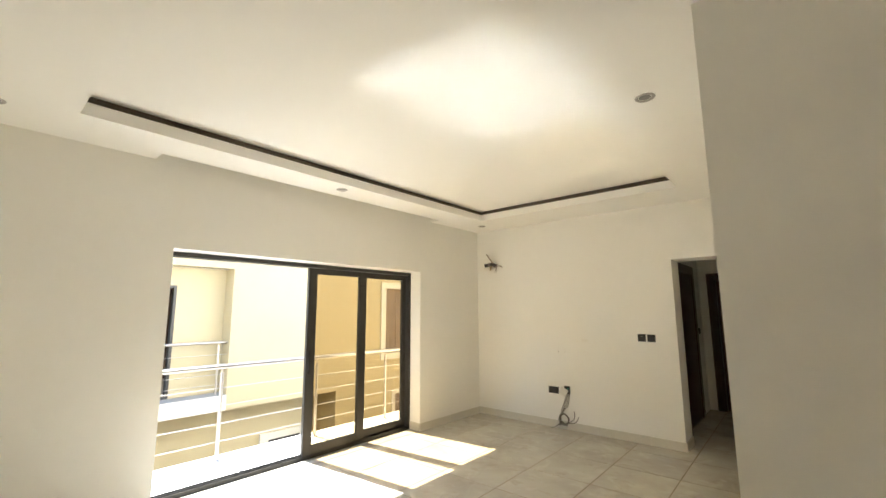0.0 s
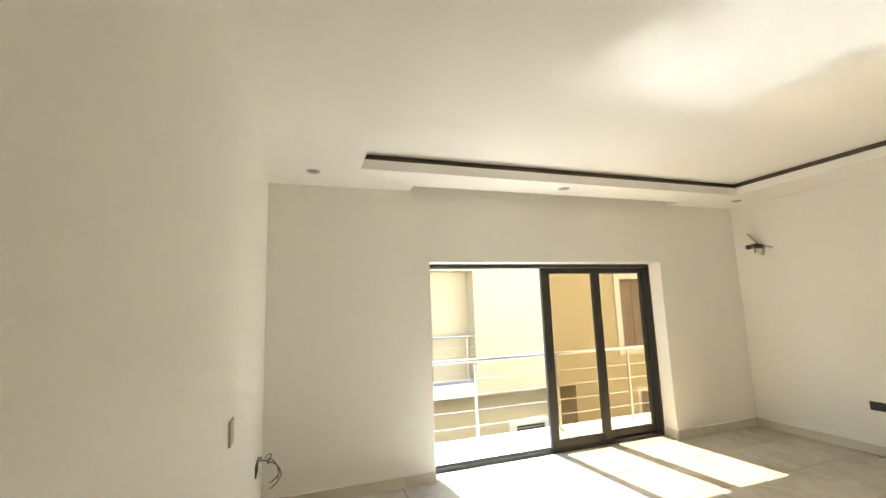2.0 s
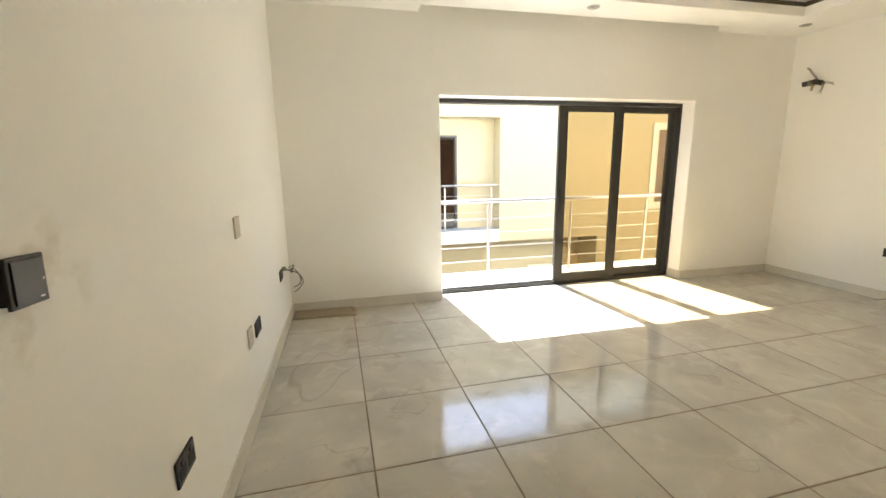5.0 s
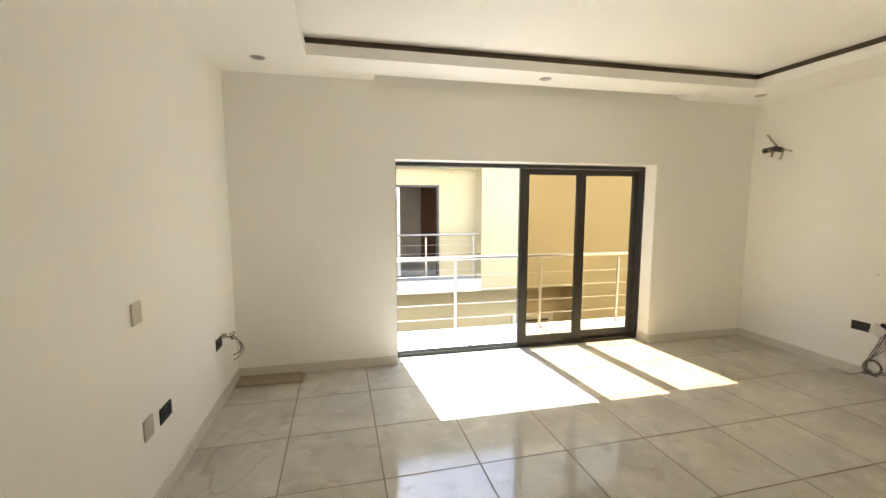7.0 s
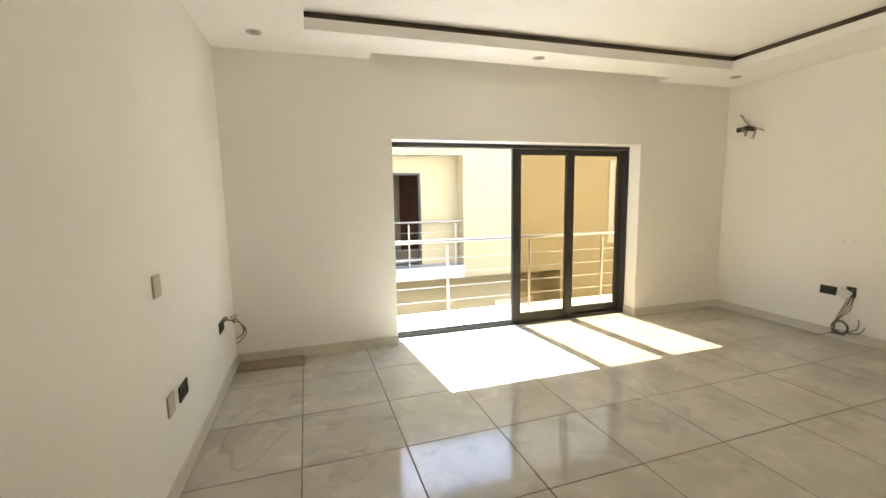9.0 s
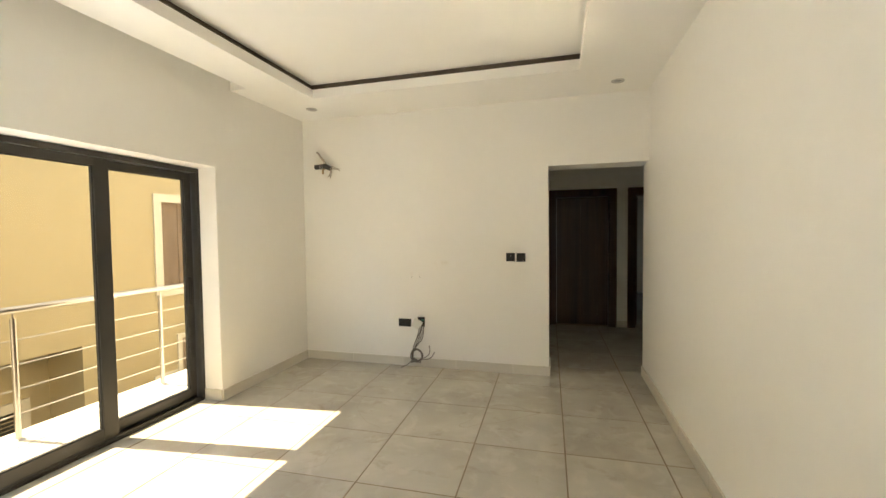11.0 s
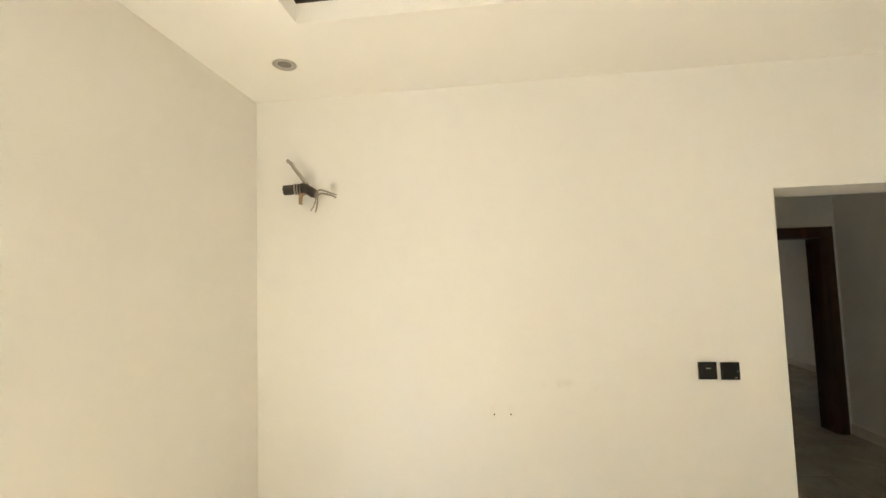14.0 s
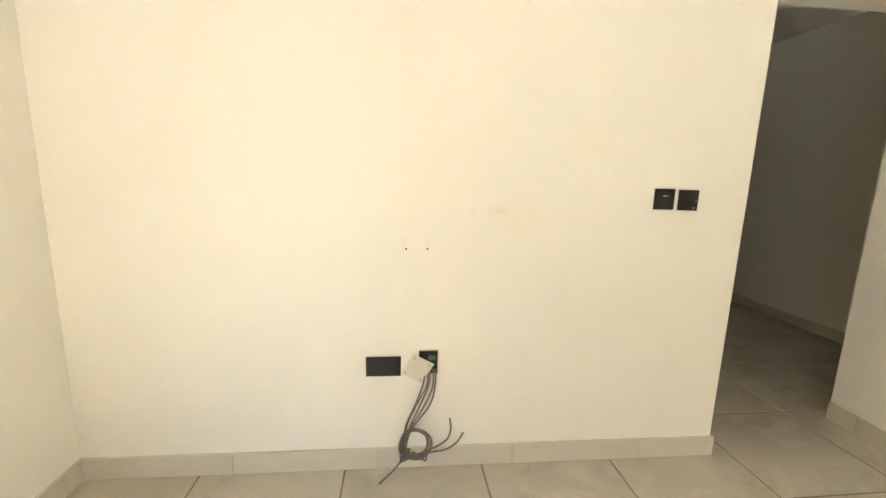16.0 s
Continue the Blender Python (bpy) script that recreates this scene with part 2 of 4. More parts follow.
REVEAL = material("white_reveal", (0.86, 0.85, 0.83), 0.6, spread=0.03, scale=3, grain=0.2, grain_scale=90)
TILE = tile_material()
GROUT = material("brown_grout", (0.21, 0.16, 0.105), 0.9, spread=0.4, scale=9, grain=0.5)
SKIRT = material("skirting_tile", (0.62, 0.585, 0.51), 0.38, spread=0.025, scale=3, per_object=0.02)
ALU = material("grey_aluminium", (0.044, 0.042, 0.039), 0.38, 0.3, spread=0.1, scale=12, rough_spread=0.08)
GASKET = material("black_gasket", (0.012, 0.012, 0.012), 0.7)
STEEL = material("brushed_steel", (0.42, 0.40, 0.375), 0.3, 1.0, spread=0.05, scale=20)
GLASS = glass_material("bronze_glass", (0.73, 0.65, 0.51))
GLASS_BACK = glass_material("bronze_glass_outer", (0.73, 0.65, 0.51), False)
CLEAR = glass_material("clear_glass", (0.9, 0.92, 0.92))
FACADE = material("yellow_facade", (0.385, 0.33, 0.205), 0.8, spread=0.03, scale=1.2)
FACADE_WHITE = material("white_facade", (0.55, 0.525, 0.46), 0.8, spread=0.03, scale=1.5)
DECK = material("white_deck_tile", (0.52, 0.50, 0.475), 0.5, spread=0.05, scale=6, per_object=0.03)
BLACK = material("black_plastic", (0.008, 0.0075, 0.007), 0.42, spread=0.2, scale=30, rough_spread=0.1)
# shade inside the ceiling cove, put into a dark colour
COVE_SHADE = material("cove_dark_shade", (0.10, 0.08, 0.06), 0.85, spread=0.2, scale=5)
PLATE = material("dull_metal_plate", (0.50, 0.455, 0.385), 0.45, spread=0.06, scale=25)
WHITE_PLASTIC = material("white_plastic", (0.72, 0.70, 0.65), 0.4, spread=0.04, scale=25)
GREY_PLASTIC = material("grey_plastic", (0.36, 0.33, 0.28), 0.45, spread=0.08, scale=25)
CABLE = material("grey_cable", (0.16, 0.14, 0.12), 0.5, spread=0.15, scale=40)
DOOR_WOOD = wood_material("dark_red_timber", (0.022, 0.009, 0.005), (0.075, 0.03, 0.014), 0.3)
CASING_WOOD = wood_material("varnished_casing", (0.25, 0.18, 0.125), (0.40, 0.315, 0.235), 0.3, across=26.0)
LINING_WOOD = wood_material("honey_lining", (0.085, 0.038, 0.012), (0.20, 0.105, 0.032), 0.5)
# brown timber with the shadow of the moulding's hollow put into it
SHADED_BEAD = wood_material("shaded_dark_bead", (0.075, 0.042, 0.016), (0.15, 0.09, 0.04), 0.45)
BEAD_WOOD = wood_material("honey_bead", (0.14, 0.08, 0.022), (0.31, 0.20, 0.07), 0.48, across=16.0)
CARD = material("brown_cardboard", (0.30, 0.25, 0.175), 0.85, spread=0.1, scale=14, grain=0.3)
CONCRETE = material("site_concrete", (0.55, 0.47, 0.36), 0.9, spread=0.15, scale=1.5, grain=0.4, grain_scale=60)
EARTH = material("bare_earth", (0.20, 0.165, 0.12), 0.95, spread=0.12, scale=0.8, grain=0.4, grain_scale=30)
SITE = material("site_render", (0.28, 0.185, 0.10), 0.9, spread=0.2, scale=1.2, grain=0.4, grain_scale=40)
BAMBOO = material("scaffold_pole", (0.50, 0.37, 0.18), 0.7, spread=0.15, scale=10)
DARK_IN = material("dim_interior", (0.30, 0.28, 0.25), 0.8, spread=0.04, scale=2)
CHROME = material("grey_lamp_rim", (0.42, 0.40, 0.37), 0.4, 0.6, spread=0.05, scale=30)
LENS = material("lamp_lens", (0.20, 0.19, 0.18), 0.35, spread=0.15, scale=60)
FOAM = material("pipe_lagging", (0.05, 0.045, 0.04), 0.85, spread=0.2, scale=40, grain=0.5)

# ---- mesh helpers ----


def box(bm, lo, hi, bevel=0.0):
    """Adds an upright box from corner lo to corner hi, with its edges bevelled."""
    lo, hi = Vector(lo), Vector(hi)
    r = bmesh.ops.create_cube(bm, size=1.0, matrix=Matrix.Translation((lo + hi) / 2) @ Matrix.Diagonal((*(hi - lo), 1)))
    if bevel:
        edges = list({e for v in r["verts"] for e in v.link_edges})
        bmesh.ops.bevel(bm, geom=edges, offset=bevel, segments=2, affect="EDGES", profile=0.6)
    return bm


def boxes(*rows, bevel=0.0):
    bm = bmesh.new()
    for lo, hi in rows:
        box(bm, lo, hi, bevel)
    return bm


def tube(bm, a, b, r, r2=None, seg=14):
    """Adds a closed cylinder or cone from a to b."""
    a, b = Vector(a), Vector(b)
    m = Matrix.Translation((a + b) / 2) @ (b - a).to_track_quat("Z", "Y").to_matrix().to_4x4()
    bmesh.ops.create_cone(bm, cap_ends=True, segments=seg, radius1=r, radius2=r if r2 is None else r2, depth=(b - a).length, matrix=m)
    return bm


def sweep(bm, points, r, seg=8):
    """Adds a tube of radius r along a smooth line through the points."""
    pts = [Vector(p) for p in points]
    line = []
    for i in range(len(pts) - 1):
        p0, p1, p2, p3 = pts[max(i - 1, 0)], pts[i], pts[i + 1], pts[min(i + 2, len(pts) - 1)]
        for k in range(6):
            t = k / 6
            line.append(0.5 * (2 * p1 + (p2 - p0) * t + (2 * p0 - 5 * p1 + 4 * p2 - p3) * t * t + (3 * p1 - p0 - 3 * p2 + p3) * t**3))
    line.append(pts[-1])
    rings, side = [], None
    for i, p in enumerate(line):
        d = (line[min(i + 1, len(line) - 1)] - line[max(i - 1, 0)]).normalized()
        side = (side - d * side.dot(d)).normalized() if side and (side - d * side.dot(d)).length > 1e-4 else d.orthogonal().normalized()
        up = d.cross(side)
        rings.append([bm.verts.new(p + r * (math.cos(a) * side + math.sin(a) * up)) for a in (2 * math.pi * k / seg for k in range(seg))])
    for a, b in zip(rings, rings[1:]):
        for k in range(seg):
            bm.faces.new((a[k], a[(k + 1) % seg], b[(k + 1) % seg], b[k]))
    bm.faces.new(rings[0][::-1])
    bm.faces.new(rings[-1])
    return bm


def mesh_of(name, bm, mat, smooth=False):
    bmesh.ops.recalc_face_normals(bm, faces=bm.faces)
    me = bpy.data.meshes.new(name)
    bm.to_mesh(me)
    bm.free()
    me.materials.append(mat)
    if smooth:
        me.shade_smooth()
        me.set_sharp_from_angle(angle=radians(40))
    return me


def part(name, bm, mat, parent=None, label="", smooth=False):
    ob = new(name, mesh_of(name, bm, mat, smooth))
    ob.parent = parent
    return tagged(ob, label)


def attach(ob, parent):
    """Parents ob, built in world places, to a thing at its pose or to a part of such a thing."""
    ob.parent = parent
    if parent.parent is None and parent.type == "EMPTY":
        ob.matrix_parent_inverse = parent.matrix_basis.inverted()
    return ob


def empty(name, place, label, category, group="", kind=""):
    ob = new(name)
    ob.matrix_basis = place
    return tagged(ob, label, category, group, kind)


def structure(name, bm, mat, label, category):
    return tagged(part(name, bm, mat), label, category, kind="structure")


# ---- plan ----
W, N, S, CEIL_Z, TOP = -3.35, 5.95, 0.24, 2.755, 3.15
WO = -3.66  # outer face of the window wall
E, PIER_Y = 0.314, 2.45
# set near, so the unseen end wall throws light back on the south wall
EAST = 1.5
WIN_L, WIN_R, WIN_H = 1.725, 4.65, 2.045
OP_L, OP_H, N2 = -0.595, 2.10, 6.28
HALL_W, HALL_E, HALL_N, HALL_N2, HALL_TOP = -0.75, 1.52, 8.40, 8.60, 2.60
FAR_N, FAR_E, FAR_W = 12.30, 3.05, -0.75

# ---- walls ----
structure("wall_west", boxes(((WO, -3.0, -0.35), (W, WIN_L, TOP)), ((WO, WIN_R, -0.35), (W, 13.0, TOP)), ((WO, WIN_L, WIN_H), (W, WIN_R, TOP)), ((WO, WIN_L, -0.35), (W, WIN_R, -0.012))),
          PAINT, "plain cream painted wall around the sliding balcony door", "wall")
structure("wall_north", boxes(((W, N, -0.1), (OP_L, N2, TOP)), ((OP_L, N, OP_H), (E, N2, TOP))), PAINT, "plain cream painted wall with a passage opening", "wall")
structure("wall_east", boxes(((E, PIER_Y, -0.1), (E + 0.2, 6.20, TOP))), PAINT, "plain cream painted wall ending at a free corner", "wall")
structure("wall_alcove", boxes(((E + 0.2, PIER_Y, -0.1), (EAST, PIER_Y + 0.2, TOP))), PAINT, "plain cream painted wall of the entrance alcove", "wall")
# unseen closing wall, placed close to brighten the south wall by bounce
structure("wall_entry_bounce", boxes(((EAST, S - 0.25, -0.1), (EAST + 0.2, PIER_Y + 0.2, TOP))), PAINT, "unseen cream painted wall added close by to bounce light from the alcove", "wall")
DOOR_A, DOOR_B, DOOR_H = 0.331, 1.15, 2.06
structure("wall_south", boxes(((W, S - 0.22, -0.1), (DOOR_A, S, TOP)), ((DOOR_B, S - 0.22, -0.1), (EAST, S, TOP)), ((DOOR_A, S - 0.22, DOOR_H), (DOOR_B, S, TOP))),
          PAINT, "plain cream painted wall with switch plates and sockets", "wall")
structure("hall_wall_west", boxes(((HALL_W - 0.2, N2, -0.1), (HALL_W, FAR_N, TOP))), PAINT, "dim cream painted wall of the inner hall", "wall")
structure("hall_wall_east", boxes(((HALL_E, 6.20, -0.1), (HALL_E + 0.2, HALL_N, TOP))), PAINT, "dim cream painted hall wall", "wall")
structure("hall_wall_south", boxes(((E + 0.2, 6.0, -0.1), (HALL_E + 0.2, 6.20, TOP))), PAINT, "dim cream painted hall wall beside the passage", "wall")
ND_A, ND_B, FD_A, FD_B, HD_H = -0.55, 0.26, 0.59, 1.395, 2.0
structure("hall_wall_north", boxes(((HALL_W, HALL_N, -0.1), (ND_A, HALL_N2, TOP)), ((ND_B, HALL_N, -0.1), (FD_A, HALL_N2, TOP)), ((FD_B, HALL_N, -0.1), (FAR_E, HALL_N2, TOP)),
          ((ND_A, HALL_N, HD_H), (ND_B, HALL_N2, TOP)), ((FD_A, HALL_N, HD_H), (FD_B, HALL_N2, TOP)), ((ND_A, HALL_N2 - 0.03, -0.1), (ND_B, HALL_N2, HD_H))),
          PAINT, "dim cream painted hall wall with two doorways", "wall")
FW_A, FW_B, FW_H = 1.94, 2.97, 2.04
structure("far_wall_north", boxes(((HALL_W, FAR_N, -0.1), (FW_A, FAR_N + 0.25, TOP)), ((FW_B, FAR_N, -0.1), (FAR_E + 0.2, FAR_N + 0.25, TOP)), ((FW_A, FAR_N, FW_H), (FW_B, FAR_N + 0.25, TOP))),
          PAINT, "pale painted wall of the far room with a glazed door", "wall")
structure("far_wall_east", boxes(((FAR_E, HALL_N2, -0.1), (FAR_E + 0.2, FAR_N, TOP))), PAINT, "pale painted wall of the far room", "wall")

# ---- ceilings ----
TR_W, TR_E, TR_S, TR_N, LIP, UP = -2.775, -0.335, 0.985, 5.265, 0.085, 2.895
BOX_A, BOX_B, BOX_D = 1.54, 4.85, 0.17
D2 = CEIL_Z + LIP
bm = boxes(((W + BOX_D, S, CEIL_Z), (TR_W, N, D2)), ((W, S, CEIL_Z), (W + BOX_D, BOX_A, D2)), ((W, BOX_B, CEIL_Z), (W + BOX_D, N, D2)),
           ((TR_E, S, CEIL_Z), (E, N, D2)), ((TR_W, S, CEIL_Z), (TR_E, TR_S, D2)), ((TR_W, TR_N, CEIL_Z), (TR_E, N, D2)))
structure("ceiling", bm, CEIL, "white plasterboard ceiling border with a curtain pocket and a cove lip", "ceiling")
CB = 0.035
# added dark strips behind the lip that deepen the shade in the slot
structure("cove_shade_strip", boxes(((TR_W - CB - 0.03, TR_S - CB - 0.03, D2), (TR_W - CB, TR_N + CB + 0.03, UP)), ((TR_E + CB, TR_S - CB - 0.03, D2), (TR_E + CB + 0.03, TR_N + CB + 0.03, UP)),
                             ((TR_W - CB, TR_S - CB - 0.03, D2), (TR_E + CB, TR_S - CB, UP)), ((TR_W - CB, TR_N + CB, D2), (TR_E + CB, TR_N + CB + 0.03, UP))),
          COVE_SHADE, "added dark brown strip standing in for the shade in the ceiling cove", "trim")
structure("ceiling_tray", boxes(((W, S, UP), (E, N, UP + 0.1))), CEIL, "raised white plasterboard tray ceiling", "ceiling")
structure("ceiling_alcove", boxes(((E, S, CEIL_Z), (EAST, PIER_Y, CEIL_Z + 0.1))), CEIL, "white plasterboard alcove ceiling", "ceiling")
structure("ceiling_hall", boxes(((HALL_W, N2, HALL_TOP), (E, HALL_N, HALL_TOP + 0.1)), ((E, 6.20, HALL_TOP), (HALL_E, HALL_N, HALL_TOP + 0.1))), CEIL, "dim white hall ceiling", "ceiling")
structure("ceiling_far_room", boxes(((HALL_W, HALL_N2, 2.7), (FAR_E, FAR_N, 2.8))), CEIL, "white ceiling of the far room", "ceiling")
# second box is added, unseen: it keeps sky light off the far window
structure("roof_and_shade_slab", boxes(((WO, -3.0, TOP), (4.0, 13.0, TOP + 0.15)), ((HALL_W, 13.0, TOP), (5.0, 13.95, TOP + 0.15))), CONCRETE, "concrete slab above the rooms, with an added unseen shade over the far balcony", "roof")

# ---- floor ----
floor = structure("floor", boxes(((W - 0.02, S - 0.25, -0.25), (EAST + 0.2, N2, -0.0018)), ((HALL_W - 0.2, N2, -0.25), (FAR_E + 0.2, FAR_N + 0.25, -0.0018))),
                  GROUT, "brown grouted floor under cream polished porcelain tiles", "floor")


def prism(points):
    """A tile with a flat face and a small worn edge over the outline, its top at z = 0."""
    c = sum((Vector((x, y, 0)) for x, y in points), Vector()) / len(points)
    k, e = len(points), 0.0013
    v = [(x, y, -0.008) for x, y in points] + [(x, y, -e) for x, y in points]
    for x, y in points:
        d = Vector((c.x - x, c.y - y, 0)).normalized() * e * 1.4
        v.append((x + d.x, y + d.y, 0))
    f = [tuple(range(2 * k, 3 * k))]
    for a in range(k):
        n = (a + 1) % k
        f += [(a, n, k + n, k + a), (k + a, k + n, 2 * k + n, 2 * k + a)]
    me = bpy.data.meshes.new("floor_tile")
    me.from_pydata(v, [], f)
    me.materials.append(TILE)
    return me


def clipped(points, x0, x1, y0, y1):
    """The outline cut to the rectangle."""
    for axis, limit, sign in ((0, x0, 1), (0, x1, -1), (1, y0, 1), (1, y1, -1)):
        out = []
        for p, q in zip(points, points[1:] + points[:1]):
            dp, dq = sign * (p[axis] - limit), sign * (q[axis] - limit)
            if dp >= 0:
                out.append(p)
            if dp * dq < 0:
                s = dp / (dp - dq)
                out.append((p[0] + s * (q[0] - p[0]), p[1] + s * (q[1] - p[1])))
        points = out
        if len(points) < 3:
            return []
    return points


def lay_tiles(x0, x1, y0, y1, gap=0.008, px=-1.62, py=2.04, size=0.6, turn=1.0):
    """Tiles on the one slightly turned lattice of the floor, cut to the rectangle."""
    rng, h = random.Random(4), (size - gap) / 2
    square = [(-h, -h), (h, -h), (h, h), (-h, h)]
    whole = prism(square)
    c, s = math.cos(radians(turn)), math.sin(radians(turn))
    for i in range(-12, 14):
        for j in range(-12, 24):
            u, w = (i + 0.5) * size, (j + 0.5) * size
            x, y = px + c * u - s * w, py + s * u + c * w
            turned = [(x + c * a - s * d, y + s * a + c * d) for a, d in square]
            left = clipped(turned, x0, x1, y0, y1)
            if not left or (x > E + 0.5 and 2.94 < y < 5.7) or (x < HALL_W - 0.5 and y > N2 + 0.3):
                continue
            if max(p[0] for p in left) - min(p[0] for p in left) < 0.02 or max(p[1] for p in left) - min(p[1] for p in left) < 0.02:
                continue
            full = len(left) == 4 and all(abs(a[0] - d[0]) + abs(a[1] - d[1]) < 1e-6 for a, d in zip(left, turned))
            if full:
                me = whole
            else:
                me = prism([((a - x) * c + (d - y) * s, -(a - x) * s + (d - y) * c) for a, d in left])
            ob = new("tile", me)
            ob.matrix_basis = pose(x, y, rng.uniform(-0.0002, 0.0002), rng.gauss(0, 0.06), rng.gauss(0, 0.06), turn)
            ob.parent = floor


# ---- skirting ----


def skirting(a, b, n, h=0.095, t=0.014):
    """Skirting tiles of 0.6 m along the line a-b, standing off it by t along the normal n."""
    a, b, n = Vector((*a, 0)), Vector((*b, 0)), Vector((*n, 0))
    base = empty("baseboard", Matrix.Translation((a + b) / 2), "cream-grey ceramic skirting tiles along the wall foot", "baseboard", kind="structure")
    d = (b - a).normalized()
    length, s = (b - a).length, 0.0
    while s < length - 0.004:
        e = min(s + 0.6, length)
        p, q = a + d * (s + 0.001), a + d * (e - 0.001) + n * t
        lo = Vector((min(p.x, q.x), min(p.y, q.y), 0.0005))
        hi = Vector((max(p.x, q.x), max(p.y, q.y), h + random.uniform(-0.001, 0.001)))
        ob = part("skirting_tile", box(bmesh.new(), lo, hi, 0.0025), SKIRT)
        attach(ob, base)
        s = e


skirting((W, S), (W, WIN_L), (1, 0))
skirting((W, WIN_R), (W, N), (1, 0))
skirting((W, WIN_R), (-3.53, WIN_R), (0, -1))
skirting((W, N), (OP_L, N), (0, -1))
skirting((OP_L, N - 0.014), (OP_L, N2), (1, 0))
skirting((E, PIER_Y), (E, 6.20), (-1, 0))
skirting((W, S), (0.163, S), (0, 1))
skirting((E - 0.014, PIER_Y), (EAST, PIER_Y), (0, -1))
skirting((HALL_E, 6.20), (HALL_E, HALL_N), (-1, 0))
skirting((0.34, HALL_N), (0.55, HALL_N), (0, -1))
skirting((FW_B, FAR_N), (FAR_E, FAR_N), (0, -1))
skirting((FAR_E, HALL_N2), (FAR_E, FAR_N), (-1, 0))

# ---- sliding door ----


def frame_bars(lo, hi, x0, x1, left, right, bottom, top):
    """Four mitre-less bars of a rectangular sash in the y-z plane."""
    (ya, za), (yb, zb) = lo, hi
    return [((x0, ya, za), (x1, ya + left, zb)), ((x0, yb - right, za), (x1, yb, zb)), ((x0, ya + left, za), (x1, yb - right, za + bottom)), ((x0, ya + left, zb - top), (x1, yb - right, zb))]


def sliding_door():
    door = empty("sliding_door", pose(-3.585, (WIN_L + WIN_R) / 2, 0), "dark grey aluminium sliding balcony door with bronze glass, one bay open", "sliding door")

    def add(name, bm, mat, parent=door, label="", smooth=False):
        return attach(part(name, bm, mat, None, label, smooth), parent)

    za, zb = 0.0, 1.997
    x0, x1 = -3.64, -3.53
    add("head_frame", boxes(((x0, WIN_L + 0.03, zb), (x1, WIN_R, 2.035)), bevel=0.002), ALU)
    add("side_frame", boxes(((x0, WIN_L, 0.0), (x1, WIN_L + 0.03, 2.035)), bevel=0.002), ALU)
    add("side_frame", boxes(((x0, WIN_R - 0.035, 0.0), (x1, WIN_R, zb)), bevel=0.002), ALU)
    add("track", boxes(((x0, WIN_L + 0.03, -0.010), (x1, WIN_R - 0.035, 0.016)), ((-3.543, WIN_L + 0.03, 0.016), (-3.537, WIN_R - 0.035, 0.034)), ((-3.587, WIN_L + 0.03, 0.016), (-3.582, WIN_R - 0.035, 0.034)),
                       ((-3.633, WIN_L + 0.03, 0.016), (-3.627, WIN_R - 0.035, 0.034))), ALU, label="ribbed dark grey floor track")
    for k, (ya, yb, xc) in enumerate(((3.10, 3.892, -3.558), (3.83, 4.61, -3.605))):
        lo, hi = (ya, 0.036), (yb, zb - 0.004)
        st = 0.10 if k == 0 else 0.08
        sr = 0.10 if k == 0 else 0.065
        sash = add("sash", boxes(*frame_bars(lo, hi, xc - 0.02, xc + 0.02, st, sr, 0.08, 0.056), bevel=0.003), ALU, label="dark grey sliding sash")
        inner = [(ya + st, 0.036 + 0.08), (yb - sr, zb - 0.06)]
        add("gasket", boxes(*frame_bars(inner[0], inner[1], xc - 0.012, xc + 0.012, 0.008, 0.008, 0.008, 0.008)), GASKET, sash)
        pane = add("pane", boxes(((xc - 0.003, inner[0][0] + 0.004, inner[0][1] + 0.004), (xc + 0.003, inner[1][0] - 0.004, inner[1][1] - 0.004))), GLASS, sash, "bronze tinted glass")
        pane.data.materials.append(GLASS_BACK)
        for face in pane.data.polygons:
            face.material_index = 0 if face.normal.x > 0.5 else 1
        hy = yb - 0.045 if k else ya + 0.03
        add("handle", boxes(((xc + 0.02, hy - 0.014, 0.86), (xc + 0.032, hy + 0.014, 1.10)), ((xc + 0.032, hy - 0.007, 0.90), (xc + 0.044, hy + 0.007, 1.06)), bevel=0.004), BLACK, sash, "black recessed pull handle")
    return door


sliding_door()
structure("door_reveal", boxes(((-3.53, WIN_L, WIN_H - 0.004), (W - 0.003, WIN_R, WIN_H + 0.01)), ((-3.53, WIN_R - 0.004, 0.097), (W - 0.003, WIN_R + 0.01, WIN_H - 0.004)), ((-3.53, WIN_L - 0.01, 0.0), (W - 0.003, WIN_L + 0.004, WIN_H - 0.004))),
          REVEAL, "rough white plastered door reveal", "trim")
structure("threshold", boxes(((-3.53, WIN_L + 0.004, -0.05), (W - 0.02, WIN_R - 0.004, -0.001))), TILE, "cream tiled door threshold strip", "threshold")

# ---- balcony ----
RAIL_X, BAL_Z = -4.42, -0.07
BAL_A, BAL_B = -0.9, 7.4
balcony = structure("balcony", boxes(((-4.55, BAL_A, -0.30), (WO, BAL_B, BAL_Z - 0.012))), FACADE_WHITE, "white rendered balcony slab with grooved white deck tiles", "balcony")
for k in range(9):
    part("deck_strip", boxes(((WO - 0.106 * (k + 1) + 0.003, BAL_A, BAL_Z - 0.012), (WO - 0.106 * k - 0.003, BAL_B, BAL_Z)), bevel=0.002), DECK, balcony)


